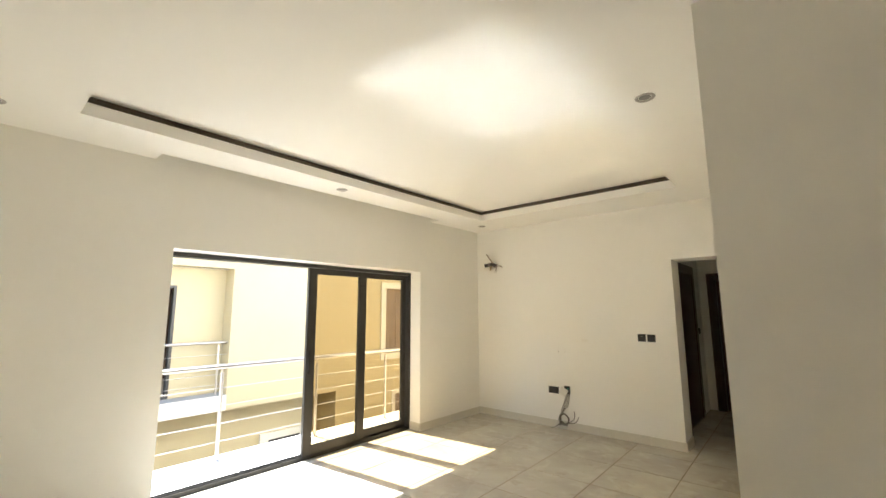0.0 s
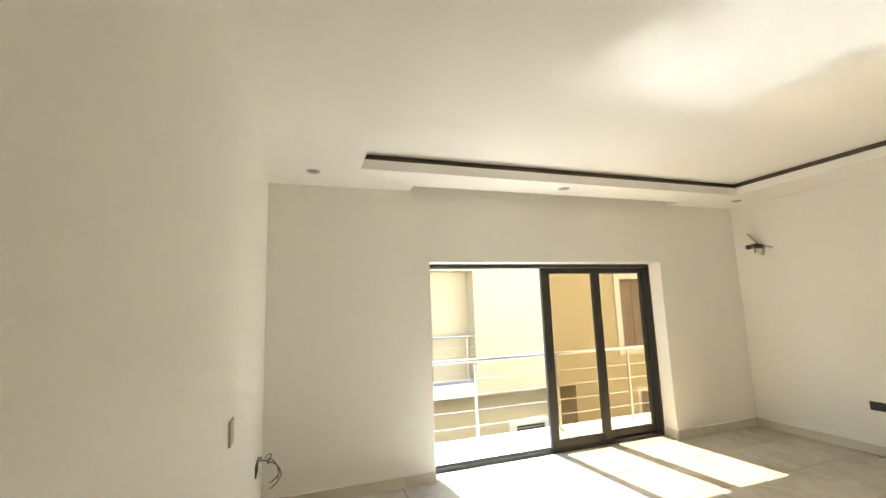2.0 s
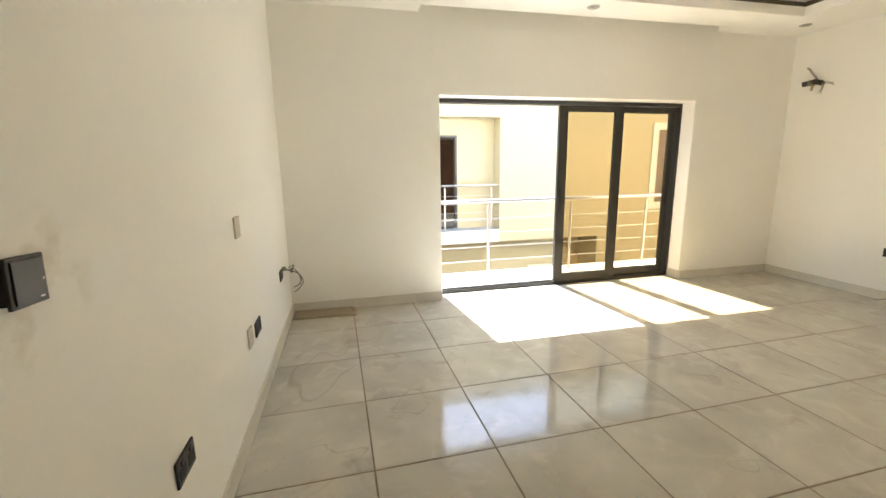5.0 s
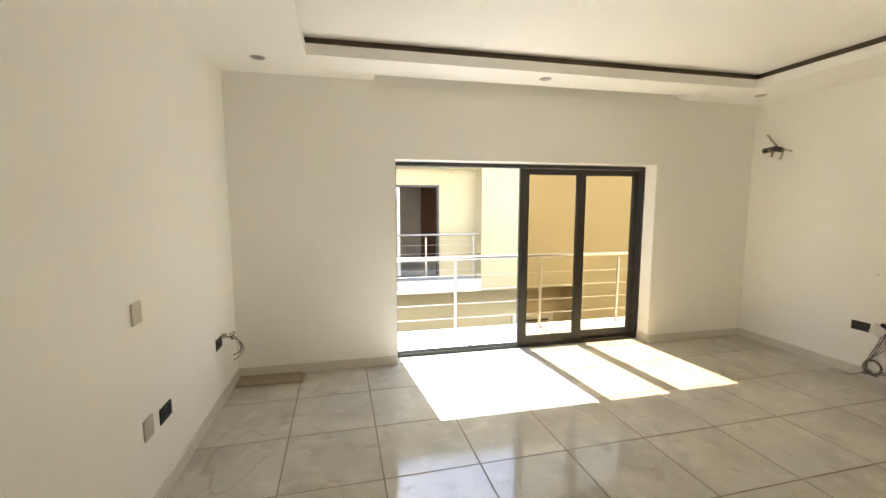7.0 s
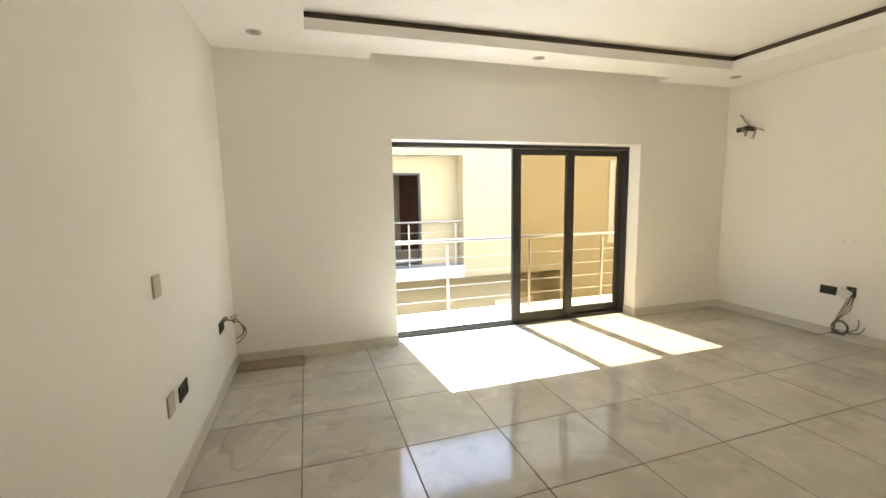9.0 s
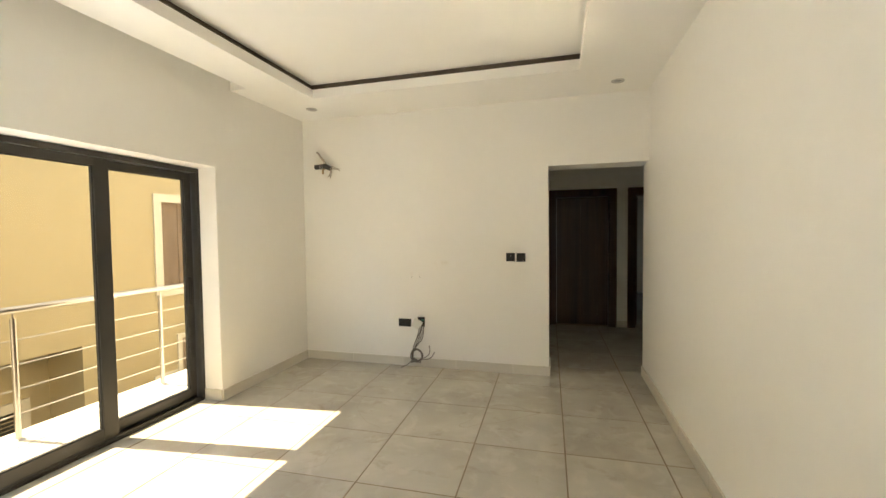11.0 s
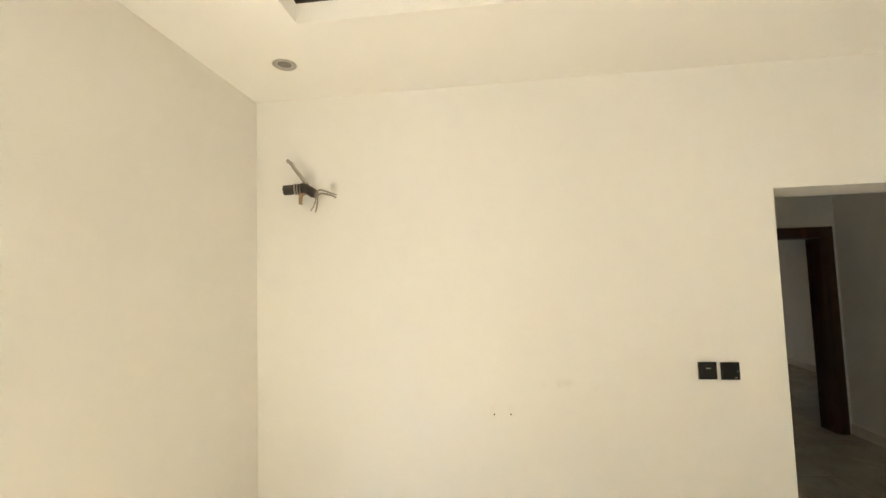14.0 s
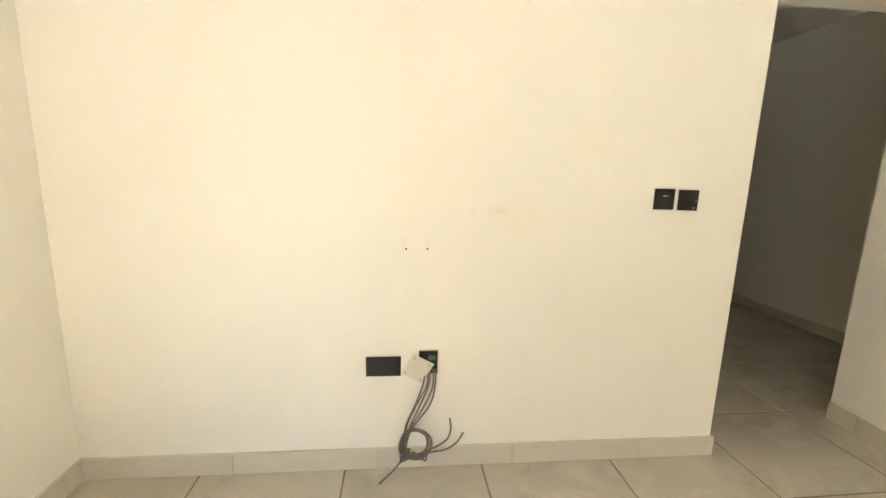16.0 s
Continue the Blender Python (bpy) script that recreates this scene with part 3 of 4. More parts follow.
def railing(name, x, ya, yb, posts, z0, height, label):
    r = empty(name, pose(x, (ya + yb) / 2, z0), label, "railing")

    def add(n, bm, parent=r):
        return attach(part(n, bm, STEEL, None, "", True), parent)

    add("handrail", tube(bmesh.new(), (x, ya, z0 + height), (x, yb, z0 + height), 0.025, seg=18))
    for y in posts:
        p = add("post", tube(bmesh.new(), (x, y, z0), (x, y, z0 + height - 0.065), 0.019, seg=16))
        add("post_pin", tube(bmesh.new(), (x, y, z0 + height - 0.065), (x, y, z0 + height - 0.02), 0.007), p)
        add("base_ring", tube(bmesh.new(), (x, y, z0), (x, y, z0 + 0.012), 0.045, 0.03, 20), p)
    for k in range(4):
        h = z0 + (height - 0.05) * (0.21 + 0.2 * k)
        add("mid_rail", tube(bmesh.new(), (x + 0.0, ya, h), (x + 0.0, yb, h), 0.006, seg=10))
    return r


railing("balcony_railing", RAIL_X, BAL_A, BAL_B, [2.61 + 1.19 * k for k in range(-3, 5)], BAL_Z, 0.985, "polished steel balcony railing with four thin rails")

# ---- building across the court ----
FX, FB, PB, FY = -8.0, -8.38, -8.8, 4.14


def opposite():
    b = empty("opposite_house", pose(FX, 5, -6), "pale yellow rendered house with recessed balcony across the court", "house")

    def add(name, bm, mat, label="", parent=b, smooth=False):
        return attach(part(name, bm, mat, None, label, smooth), parent)

    LY, LZ = 6.62, -0.33
    # front wall, open at the balcony recess and at the porch under it
    wy0, wy1, wz0, wz1 = 8.10, 9.05, 0.42, 2.12
    for lo, hi in (((FX - 0.25, FY, LZ), (FX, wy0, 4.2)), ((FX - 0.25, wy0, wz1), (FX, wy1, 4.2)), ((FX - 0.25, wy0, LZ), (FX, wy1, wz0)), ((FX - 0.25, wy1, LZ), (FX, 17, 4.2)),
                   ((FX - 0.25, -9, 2.36), (FX, FY, 4.2)), ((FX - 0.25, LY, -6), (FX, 17, LZ)), ((FX - 0.25, -9, LZ), (FX, -1.5, 2.36))):
        add("wall", boxes((lo, hi)), FACADE, "pale yellow render")
    dy0, dy1, dz = 1.42, 3.27, 2.01
    add("back_wall", boxes(((FB - 0.2, dy1, -0.05), (FB, FY + 0.5, 2.5)), ((FB - 0.2, -9, -0.05), (FB, dy0, 2.5)), ((FB - 0.2, dy0, dz), (FB, dy1, 2.5))), FACADE, "pale yellow render")
    add("return_wall", boxes(((FB, FY, -0.05), (FX - 0.25, FY + 0.25, 2.36))), FACADE)
    add("soffit", boxes(((FB, -9, 2.36), (FX - 0.25, FY, 2.5))), FACADE_WHITE)
    add("balcony_slab", boxes(((FB - 3.0, -9, LZ), (FX - 0.252, FY, -0.05)), ((FX - 0.252, -9, LZ), (FX + 0.02, FY, -0.05))), FACADE_WHITE, "white balcony slab edge")
    # thin sheet over the white slab; its grey stands for the shade there
    add("balcony_floor", boxes(((FB, -9, -0.05), (FX + 0.02, FY, -0.042))), FLOOR_SHADE, "balcony floor with its shade put into the grey colour")
    add("porch_wall", boxes(((PB - 0.2, -9, -6), (PB, LY, LZ))), FACADE, "pale yellow render in shade")
    add("porch_return", boxes(((PB, LY, -6), (FX - 0.25, LY + 0.25, LZ))), FACADE)
    add("porch_soffit", boxes(((PB, FY, LZ), (FX - 0.25, LY, LZ + 0.05))), FACADE_WHITE)
    add("parapet", boxes(((FX - 0.3, -9, 4.0), (FX + 0.06, 17, 4.2)), bevel=0.01), FACADE_WHITE, "white parapet coping")
    # louvred shutter window with white surround
    win = add("window", boxes(((FX, wy0 - 0.16, wz0 - 0.16), (FX + 0.035, wy0, wz1 + 0.16)), ((FX, wy1, wz0 - 0.16), (FX + 0.035, wy1 + 0.16, wz1 + 0.16)), ((FX, wy0, wz1), (FX + 0.035, wy1, wz1 + 0.16)), ((FX, wy0, wz0 - 0.16), (FX + 0.035, wy1, wz0)), bevel=0.004), FACADE_WHITE, "white window surround")
    add("shutter", boxes(((FX - 0.14, wy0, wz0), (FX - 0.10, wy0 + 0.46, wz1)), ((FX - 0.12, wy0 + 0.46, wz0), (FX - 0.09, wy0 + 0.5, wz1)), ((FX - 0.14, wy0 + 0.5, wz0), (FX - 0.10, wy1, wz1)), bevel=0.004), DOOR_GREY, "brown window shutter", win)
    # low window with white surround in the porch wall
    gy0, gy1, gz0, gz1 = 5.425, 6.20, -1.63, -1.29
    low = add("porch_window", boxes(((PB, gy0 - 0.2, gz0 - 0.1), (PB + 0.05, gy0, gz1 + 0.15)), ((PB, gy1, gz0 - 0.1), (PB + 0.05, gy1 + 0.12, gz1 + 0.15)), ((PB, gy0, gz1), (PB + 0.05, gy1, gz1 + 0.15)), bevel=0.004), FACADE_WHITE, "white framed low window")
    for k in range(5):
        add("louvre", boxes(((PB + 0.005, gy0, gz1 - 0.06 - 0.065 * k), (PB + 0.02, gy1, gz1 - 0.015 - 0.065 * k))), ALU, "", low)
    # lower opening at the end of the porch level
    oy = 8.47
    low2 = add("lower_window", boxes(((FX, oy - 0.1, -2.4), (FX + 0.03, oy, -0.55)), ((FX, oy, -0.65), (FX + 0.03, oy + 1.2, -0.55)), bevel=0.004), FACADE_WHITE, "white window surround")
    add("shutter", boxes(((FX + 0.002, oy, -2.4), (FX + 0.015, oy + 1.2, -0.65))), DOOR_GREY, "brown window shutter", low2)
    cy0, cy1, cz = 7.93, 8.26, -1.36
    side = add("small_window", boxes(((FX, cy0 - 0.09, -2.2), (FX + 0.03, cy0, cz + 0.1)), ((FX, cy1, -2.2), (FX + 0.03, cy1 + 0.09, cz + 0.1)), ((FX, cy0, cz), (FX + 0.03, cy1, cz + 0.1)), bevel=0.004), FACADE_WHITE, "white framed small window")
    add("pane", boxes(((FX + 0.002, cy0, -2.2), (FX + 0.01, cy1, cz))), DOOR_GREY, "", side)
    # balcony door, slid open, with the room behind
    d = add("balcony_door", boxes(*frame_bars((dy0, -0.05), (dy1, dz), FB - 0.12, FB + 0.01, 0.05, 0.05, 0.04, 0.05), bevel=0.003), ALU, "dark grey sliding door frame")
    # paler than its frame: the sunlight on this sash is in its colour
    add("sash", boxes(*frame_bars((dy0 + 0.05, 0.0), (dy0 + 0.98, dz - 0.05), FB - 0.07, FB - 0.03, 0.07, 0.07, 0.09, 0.07), bevel=0.003), SASH_SUNLIT, "sash with sunlight put into its pale colour", d)
    add("pane", boxes(((FB - 0.053, dy0 + 0.12, 0.09), (FB - 0.047, dy0 + 0.91, dz - 0.12))), GLASS, "bronze glass", d)
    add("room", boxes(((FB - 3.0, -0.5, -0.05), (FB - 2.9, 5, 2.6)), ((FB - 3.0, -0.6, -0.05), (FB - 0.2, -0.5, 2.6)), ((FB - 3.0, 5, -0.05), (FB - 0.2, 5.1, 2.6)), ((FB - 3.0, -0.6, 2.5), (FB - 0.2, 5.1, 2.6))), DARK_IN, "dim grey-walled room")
    add("inner_door", boxes(((FB - 2.9, 3.36, -0.05), (FB - 2.86, 4.31, 2.08)), ((FB - 2.86, 3.36, -0.05), (FB - 2.83, 3.46, 2.08)), ((FB - 2.86, 4.21, -0.05), (FB - 2.83, 4.31, 2.08)), ((FB - 2.86, 3.46, 1.98), (FB - 2.83, 4.21, 2.08))), DOOR_WOOD, "dark brown timber door")
    return b


DOOR_GREY = wood_material("grey_brown_shutter", (0.10, 0.07, 0.05), (0.2, 0.15, 0.11), 0.6)
# grey that holds the shade on the opposite balcony floor
FLOOR_SHADE = material("grey_floor_shade", (0.30, 0.30, 0.29), 0.7, spread=0.06, scale=3)
# grey aluminium lightened to look sunlit
SASH_SUNLIT = material("sunlit_grey_aluminium", (0.45, 0.44, 0.42), 0.4, 0.3, spread=0.06, scale=10)
opposite()
railing("opposite_railing", FX - 0.12, -6.0, FY, [3.99 - 1.07 * k for k in range(9)], -0.05, 0.98, "steel railing on the balcony across the court")
structure("ground", boxes(((-120, -120, -6.4), (120, 120, -6.0))), EARTH, "bare pale earth ground around the houses", "ground")
structure("house_facade", boxes(((WO - 0.004, -12, -6), (WO - 0.002, 18, -0.36)), ((WO - 0.004, -12, TOP + 0.16), (WO - 0.002, 18, 4.2))), FACADE, "pale yellow rendered front of this house", "facade")
structure("house_body", boxes(((WO, -12, -6), (4.0, 18, -0.36)), ((WO, -12, TOP + 0.16), (4.0, 18, 4.2)), ((WO, -12, -0.36), (4.0, -3.0, TOP + 0.16)), ((WO, 13.0, -0.36), (HALL_W, 18, TOP + 0.16)), ((4.0, -12, -6), (4.2, 12.6, 4.2)), ((WO, -3.0, -0.36), (4.0, S - 0.25, -0.25))), CONCRETE, "rest of this house around the rooms", "house")

# ---- doors ----


def casing_bars(a, b, h, w):
    return [((a - w, 0.0), (a, h + w)), ((b, 0.0), (b + w, h + w)), ((a, h), (b, h + w))]


def entry_door():
    """Timber door in the south wall: flat casing with honey-coloured beads and a dark leaf set back."""
    a, b, h = DOOR_A, DOOR_B, DOOR_H
    d = empty("door_1", pose((a + b) / 2, S, 0), "closed dark red timber door in a varnished casing", "door", kind="structure")

    def add(name, rows, mat, label="", bevel=0.003):
        ob = part(name, boxes(*rows, bevel=bevel), mat, None, label)
        attach(ob, d)

    for xa, xb in ((a - 0.132, a - 0.021), (b + 0.021, b + 0.132)):
        add("casing", [((xa, S, 0.0), (xb, S + 0.016, h + 0.132))], CASING_WOOD, "brown varnished casing board")
    add("casing", [((a - 0.021, S, h + 0.021), (b + 0.021, S + 0.016, h + 0.132))], CASING_WOOD, "brown varnished casing board")
    for xa, xb, t in ((a - 0.166, a - 0.154, 0.028), (a - 0.021, a + 0.006, 0.028), (b - 0.006, b + 0.021, 0.028), (b + 0.154, b + 0.166, 0.028)):
        add("bead", [((xa, S, 0.0), (xb, S + t, h + 0.166))], BEAD_WOOD, "honey-coloured moulding", 0.005)
    # solid strips whose dark colour stands for the hollow's inner shadow
    for xa, xb in ((a - 0.154, a - 0.132), (b + 0.132, b + 0.154)):
        add("cove", [((xa, S, 0.0), (xb, S + 0.022, h + 0.154))], SHADED_BEAD, "brown moulding darkened by the shadow of its hollow, put into the colour", 0.006)
    add("cove", [((a - 0.132, S, h + 0.132), (b + 0.132, S + 0.022, h + 0.154))], SHADED_BEAD, "brown moulding darkened by the shadow of its hollow, put into the colour", 0.006)
    for za, zb, t in ((h - 0.006, h + 0.021, 0.028), (h + 0.154, h + 0.166, 0.028)):
        add("bead", [((a + 0.006, S, za), (b - 0.006, S + t, zb))], BEAD_WOOD, "honey-coloured moulding", 0.005)
    for x, z, w, hh in ((a - 0.032, 1.62, 0.0028, 0.007), (a - 0.056, 1.585, 0.0011, 0.003)):
        add("paint_fleck", [((x - w, S + 0.0155, z - hh), (x + w, S + 0.0168, z + hh))], WHITE_PLASTIC, "dried fleck of white paint", 0.0005)
    add("lining", [((a, S - 0.2, 0.0), (a + 0.03, S, h - 0.03)), ((b - 0.03, S - 0.2, 0), (b, S, h - 0.03)), ((a, S - 0.2, h - 0.03), (b, S, h))], LINING_WOOD, "honey-brown timber lining")
    add("leaf", [((a + 0.033, S - 0.08, 0.008), (b - 0.033, S - 0.04, h - 0.033))], DOOR_WOOD, "dark red timber leaf")
    for z0, z1 in ((0.2, 0.85), (1.0, 1.85)):
        add("panel", [((a + 0.16, S - 0.04, z0), (b - 0.16, S - 0.03, z1))], DOOR_WOOD, "", 0.006)
    return d


entry_door()


def hall_door(name, a, b, h, y, label, leaf_open):
    d = empty(name, pose((a + b) / 2, y, 0), label, "door", kind="structure")

    def add(n, rows, lab="", bevel=0.003):
        ob = part(n, boxes(*rows, bevel=bevel), DOOR_WOOD, None, lab)
        attach(ob, d)

    for (xa, za), (xb, zb) in casing_bars(a + 0.02, b - 0.02, h - 0.02, 0.11):
        add("casing", [((xa, y - 0.02, za), (xb, y, zb))])
        add("casing_edge", [((xa + 0.012, y - 0.028, za), (xb - 0.012, y - 0.02, zb - 0.012))])
    add("lining", [((a, y, 0.0), (a + 0.025, y + 0.2, h - 0.025)), ((b - 0.025, y, 0.0), (b, y + 0.2, h - 0.025)), ((a, y, h - 0.025), (b, y + 0.2, h))])
    if leaf_open:
        add("leaf", [((a + 0.03, y + 0.17, 0.01), (a + 0.07, y + 0.17 + (b - a) - 0.06, h - 0.03))])
    else:
        add("leaf", [((a + 0.028, y + 0.05, 0.01), (b - 0.028, y + 0.09, h - 0.03))])
        for k in range(3):
            x = a + 0.16 + k * (b - a - 0.32) / 2
            add("stile", [((x - 0.02, y + 0.042, 0.15), (x + 0.02, y + 0.05, h - 0.15))])
    return d


hall_door("door_2", ND_A, ND_B, HD_H, HALL_N, "closed dark brown timber door in the hall", False)
hall_door("door_3", FD_A, FD_B, HD_H, HALL_N, "open dark brown timber doorway to a bright room", True)

# door on the hall's west side, seen edge-on
d4 = empty("door_4", pose(HALL_W, 7.2, 0), "dark brown timber door casing in the hall side wall", "door", kind="structure")
for rows in ([((HALL_W, 6.80, 0), (HALL_W + 0.025, 6.92, 2.16))], [((HALL_W, 7.76, 0), (HALL_W + 0.025, 7.88, 2.16))], [((HALL_W, 6.92, 2.04), (HALL_W + 0.025, 7.76, 2.16))], [((HALL_W, 6.92, 0.0), (HALL_W + 0.012, 7.76, 2.04))]):
    ob = part("casing", boxes(*rows, bevel=0.003), DOOR_WOOD)
    attach(ob, d4)

# ---- far room and what lies outside it ----


def far_window():
    d = empty("far_sliding_door", pose((FW_A + FW_B) / 2, FAR_N + 0.1, 0), "black framed glazed balcony door", "sliding door")

    def add(n, rows, mat, bevel=0.003):
        ob = part(n, boxes(*rows, bevel=bevel), mat)
        attach(ob, d)

    def bars(a, b, z0, z1, y0, y1, w, bot):
        return [((a, y0, z0), (a + w, y1, z1)), ((b - w, y0, z0), (b, y1, z1)), ((a + w, y0, z0), (b - w, y1, z0 + bot)), ((a + w, y0, z1 - w), (b - w, y1, z1))]

    add("door_frame", bars(FW_A, FW_B, 0.0, FW_H, FAR_N + 0.06, FAR_N + 0.16, 0.045, 0.03), GASKET)
    add("sash", bars(2.06, FW_B - 0.045, 0.03, FW_H - 0.045, FAR_N + 0.08, FAR_N + 0.12, 0.075, 0.085), GASKET)
    add("pane", [((2.13, FAR_N + 0.098, 0.11), (FW_B - 0.115, FAR_N + 0.102, FW_H - 0.115))], CLEAR, 0)


far_window()
bal2 = structure("far_balcony", boxes(((0.5, FAR_N + 0.25, -0.3), (5.0, FAR_N + 1.45, -0.06))), FACADE_WHITE, "white balcony slab outside the far room", "balcony")
fr = empty("far_railing", pose(2.75, FAR_N + 1.35, -0.06), "steel railing outside the far room", "railing")
for name, a, b, r in [("handrail", (0.5, 0.94), (5.0, 0.94), 0.025)] + [("mid_rail", (0.5, 0.13 + 0.2 * k), (5.0, 0.13 + 0.2 * k), 0.008) for k in range(4)] + [("post", (0.8 + 0.95 * k, -0.06), (0.8 + 0.95 * k, 0.92), 0.02) for k in range(5)]:
    ob = part(name, tube(bmesh.new(), (a[0], FAR_N + 1.35, a[1]), (b[0], FAR_N + 1.35, b[1]), r), STEEL, None, "", True)
    attach(ob, fr)

bk = empty("bucket", pose(3.02, FAR_N + 1.05, -0.06), "black plastic builder's bucket on the far balcony", "bucket")
ob = part("body", tube(bmesh.new(), (0, 0, 0), (0, 0, 0.34), 0.15, 0.2, 24), BLACK, bk, "", True)
rim = bmesh.new()
sweep(rim, [(0.2 * math.cos(a), 0.2 * math.sin(a), 0.34) for a in (math.tau * k / 16 for k in range(17))], 0.012)
part("rim", rim, BLACK, bk, "", True)
hb = bmesh.new()
sweep(hb, [(0.2 * math.cos(a), 0.05, 0.33 - 0.15 * math.sin(a)) for a in (math.pi * k / 10 for k in range(11))], 0.004)
part("handle", hb, STEEL, bk, "thin wire handle", True)

site = empty("building_site", pose(6, 24, -6), "unfinished concrete building behind timber scaffolding", "house")


def site_part(name, bm, mat, smooth=False):
    ob = part(name, bm, mat, None, "", smooth)
    attach(ob, site)


site_part("wall", boxes(((-6, 22.0, -6), (2.9, 22.3, 6)), ((4.2, 22.0, -6), (6.1, 22.3, 6)), ((7.4, 22.0, -6), (20, 22.3, 6)), ((2.9, 22.0, -6), (4.2, 22.3, 0.1)), ((2.9, 22.0, 1.5), (4.2, 22.3, 6)), ((6.1, 22.0, -6), (7.4, 22.3, 0.1)), ((6.1, 22.0, 1.5), (7.4, 22.3, 6)), ((-6, 23.5, -6), (20, 23.7, 6))), SITE)
for z in (-0.55, 2.3):
    site_part("slab", boxes(((-6, 21.6, z), (20, 22.0, z + 0.22))), SITE)
rng = random.Random(9)
for k in range(16):
    x = 0.5 + k * 0.75 + rng.uniform(-0.15, 0.15)
    site_part("pole", tube(bmesh.new(), (x, 20.9, -6), (x + rng.uniform(-0.2, 0.2), 20.9, 5.5), 0.045, 0.03, 8), BAMBOO, True)
for k in range(7):
    z = -3.2 + k * 1.05
    site_part("ledger", tube(bmesh.new(), (-2, 20.8, z + rng.uniform(-0.1, 0.1)), (14, 20.8, z + rng.uniform(-0.1, 0.1)), 0.04, 0.035, 8), BAMBOO, True)
for k in range(8):
    x = 0 + k * 1.5
    site_part("brace", tube(bmesh.new(), (x, 20.75, -2 + rng.uniform(-0.5, 0.5)), (x + 1.6, 20.75, 1.8 + rng.uniform(-0.6, 0.6)), 0.035, 0.03, 8), BAMBOO, True)

for k in range(14):
    x, z = 2.2 + rng.uniform(0, 4.2), -1.5 + rng.uniform(0, 3.0)
    site_part("prop", tube(bmesh.new(), (x, 20.6, z), (x + rng.uniform(-0.5, 0.5), 20.65, z + rng.uniform(0.9, 1.8)), 0.03, 0.025, 8), BAMBOO, True)
for k in range(3):
    site_part("plank", boxes(((1.8 + 0.3 * k, 20.62, -0.5 + 1.1 * k), (6.2, 20.95, -0.44 + 1.1 * k)), bevel=0.006), BAMBOO)

# ---- ceiling lamps ----


def downlight():
    d = empty("downlight", pose(-2.93, 0.616, CEIL_Z), "round grey recessed ceiling downlight, switched off", "ceiling light", "recessed downlights")
    bm = bmesh.new()
    prof = ((0.034, 0.002), (0.040, -0.004), (0.050, -0.006), (0.056, -0.002), (0.057, 0.001))
    rings = [[bm.verts.new((r * math.cos(math.tau * k / 32), r * math.sin(math.tau * k / 32), z)) for k in range(32)] for r, z in prof]
    for a, b in zip(rings, rings[1:]):
        for k in range(32):
            bm.faces.new((a[k], a[(k + 1) % 32], b[(k + 1) % 32], b[k]))
    part("rim", bm, CHROME, d, "", True)
    bm = bmesh.new()
    bmesh.ops.create_uvsphere(bm, u_segments=24, v_segments=8, radius=0.036, matrix=Matrix.Translation((0, 0, 0.0015)) @ Matrix.Diagonal((1, 1, 0.12, 1)))
    part("lens", bm, LENS, d, "frosted grey lens", True)
    return d


lamp = downlight()
for x, y in ((-2.945, 3.07), (-2.98, 5.566), (-0.05, 3.13), (0.0, 5.63)):
    copy_thing(lamp, pose(x, y, CEIL_Z))

# ---- wall plates, sockets and cables ----


def wall_pose(wall, u, z, roll=0.0):
    """A pose on a wall in which x runs along the wall as seen, y up and z out of it."""
    base = {"n": Matrix(((1, 0, 0, u), (0, 0, -1, N), (0, 1, 0, z), (0, 0, 0, 1))), "w": Matrix(((0, 0, 1, HALL_W), (1, 0, 0, u), (0, 1, 0, z), (0, 0, 0, 1))), "s": Matrix(((-1, 0, 0, u), (0, 0, 1, S), (0, 1, 0, z), (0, 0, 0, 1)))}[wall]
    return base @ pose(0, 0, 0, 0, 0, roll)


def socket_twin(m, label):
    d = empty("wall_socket", m, label, "socket", "twin wall sockets")
    part("plate", boxes(((-0.073, -0.043, 0.0), (0.073, 0.043, 0.009)), bevel=0.003), BLACK, d)
    for x in (-0.036, 0.036):
        part("outlet", boxes(((x - 0.026, -0.026, 0.009), (x + 0.026, 0.012, 0.0105)), bevel=0.0006), GASKET, d)
        part("rocker", boxes(((x - 0.009, 0.017, 0.009), (x + 0.009, 0.034, 0.013)), bevel=0.0015), BLACK, d)
        for px, py, w, h in ((0, 0.004, 0.004, 0.009), (-0.011, -0.014, 0.008, 0.004), (0.011, -0.014, 0.008, 0.004)):
            part("slot", boxes(((x + px - w / 2, py - h / 2, 0.0105), (x + px + w / 2, py + h / 2, 0.0112))), BLACK, d)
    return d


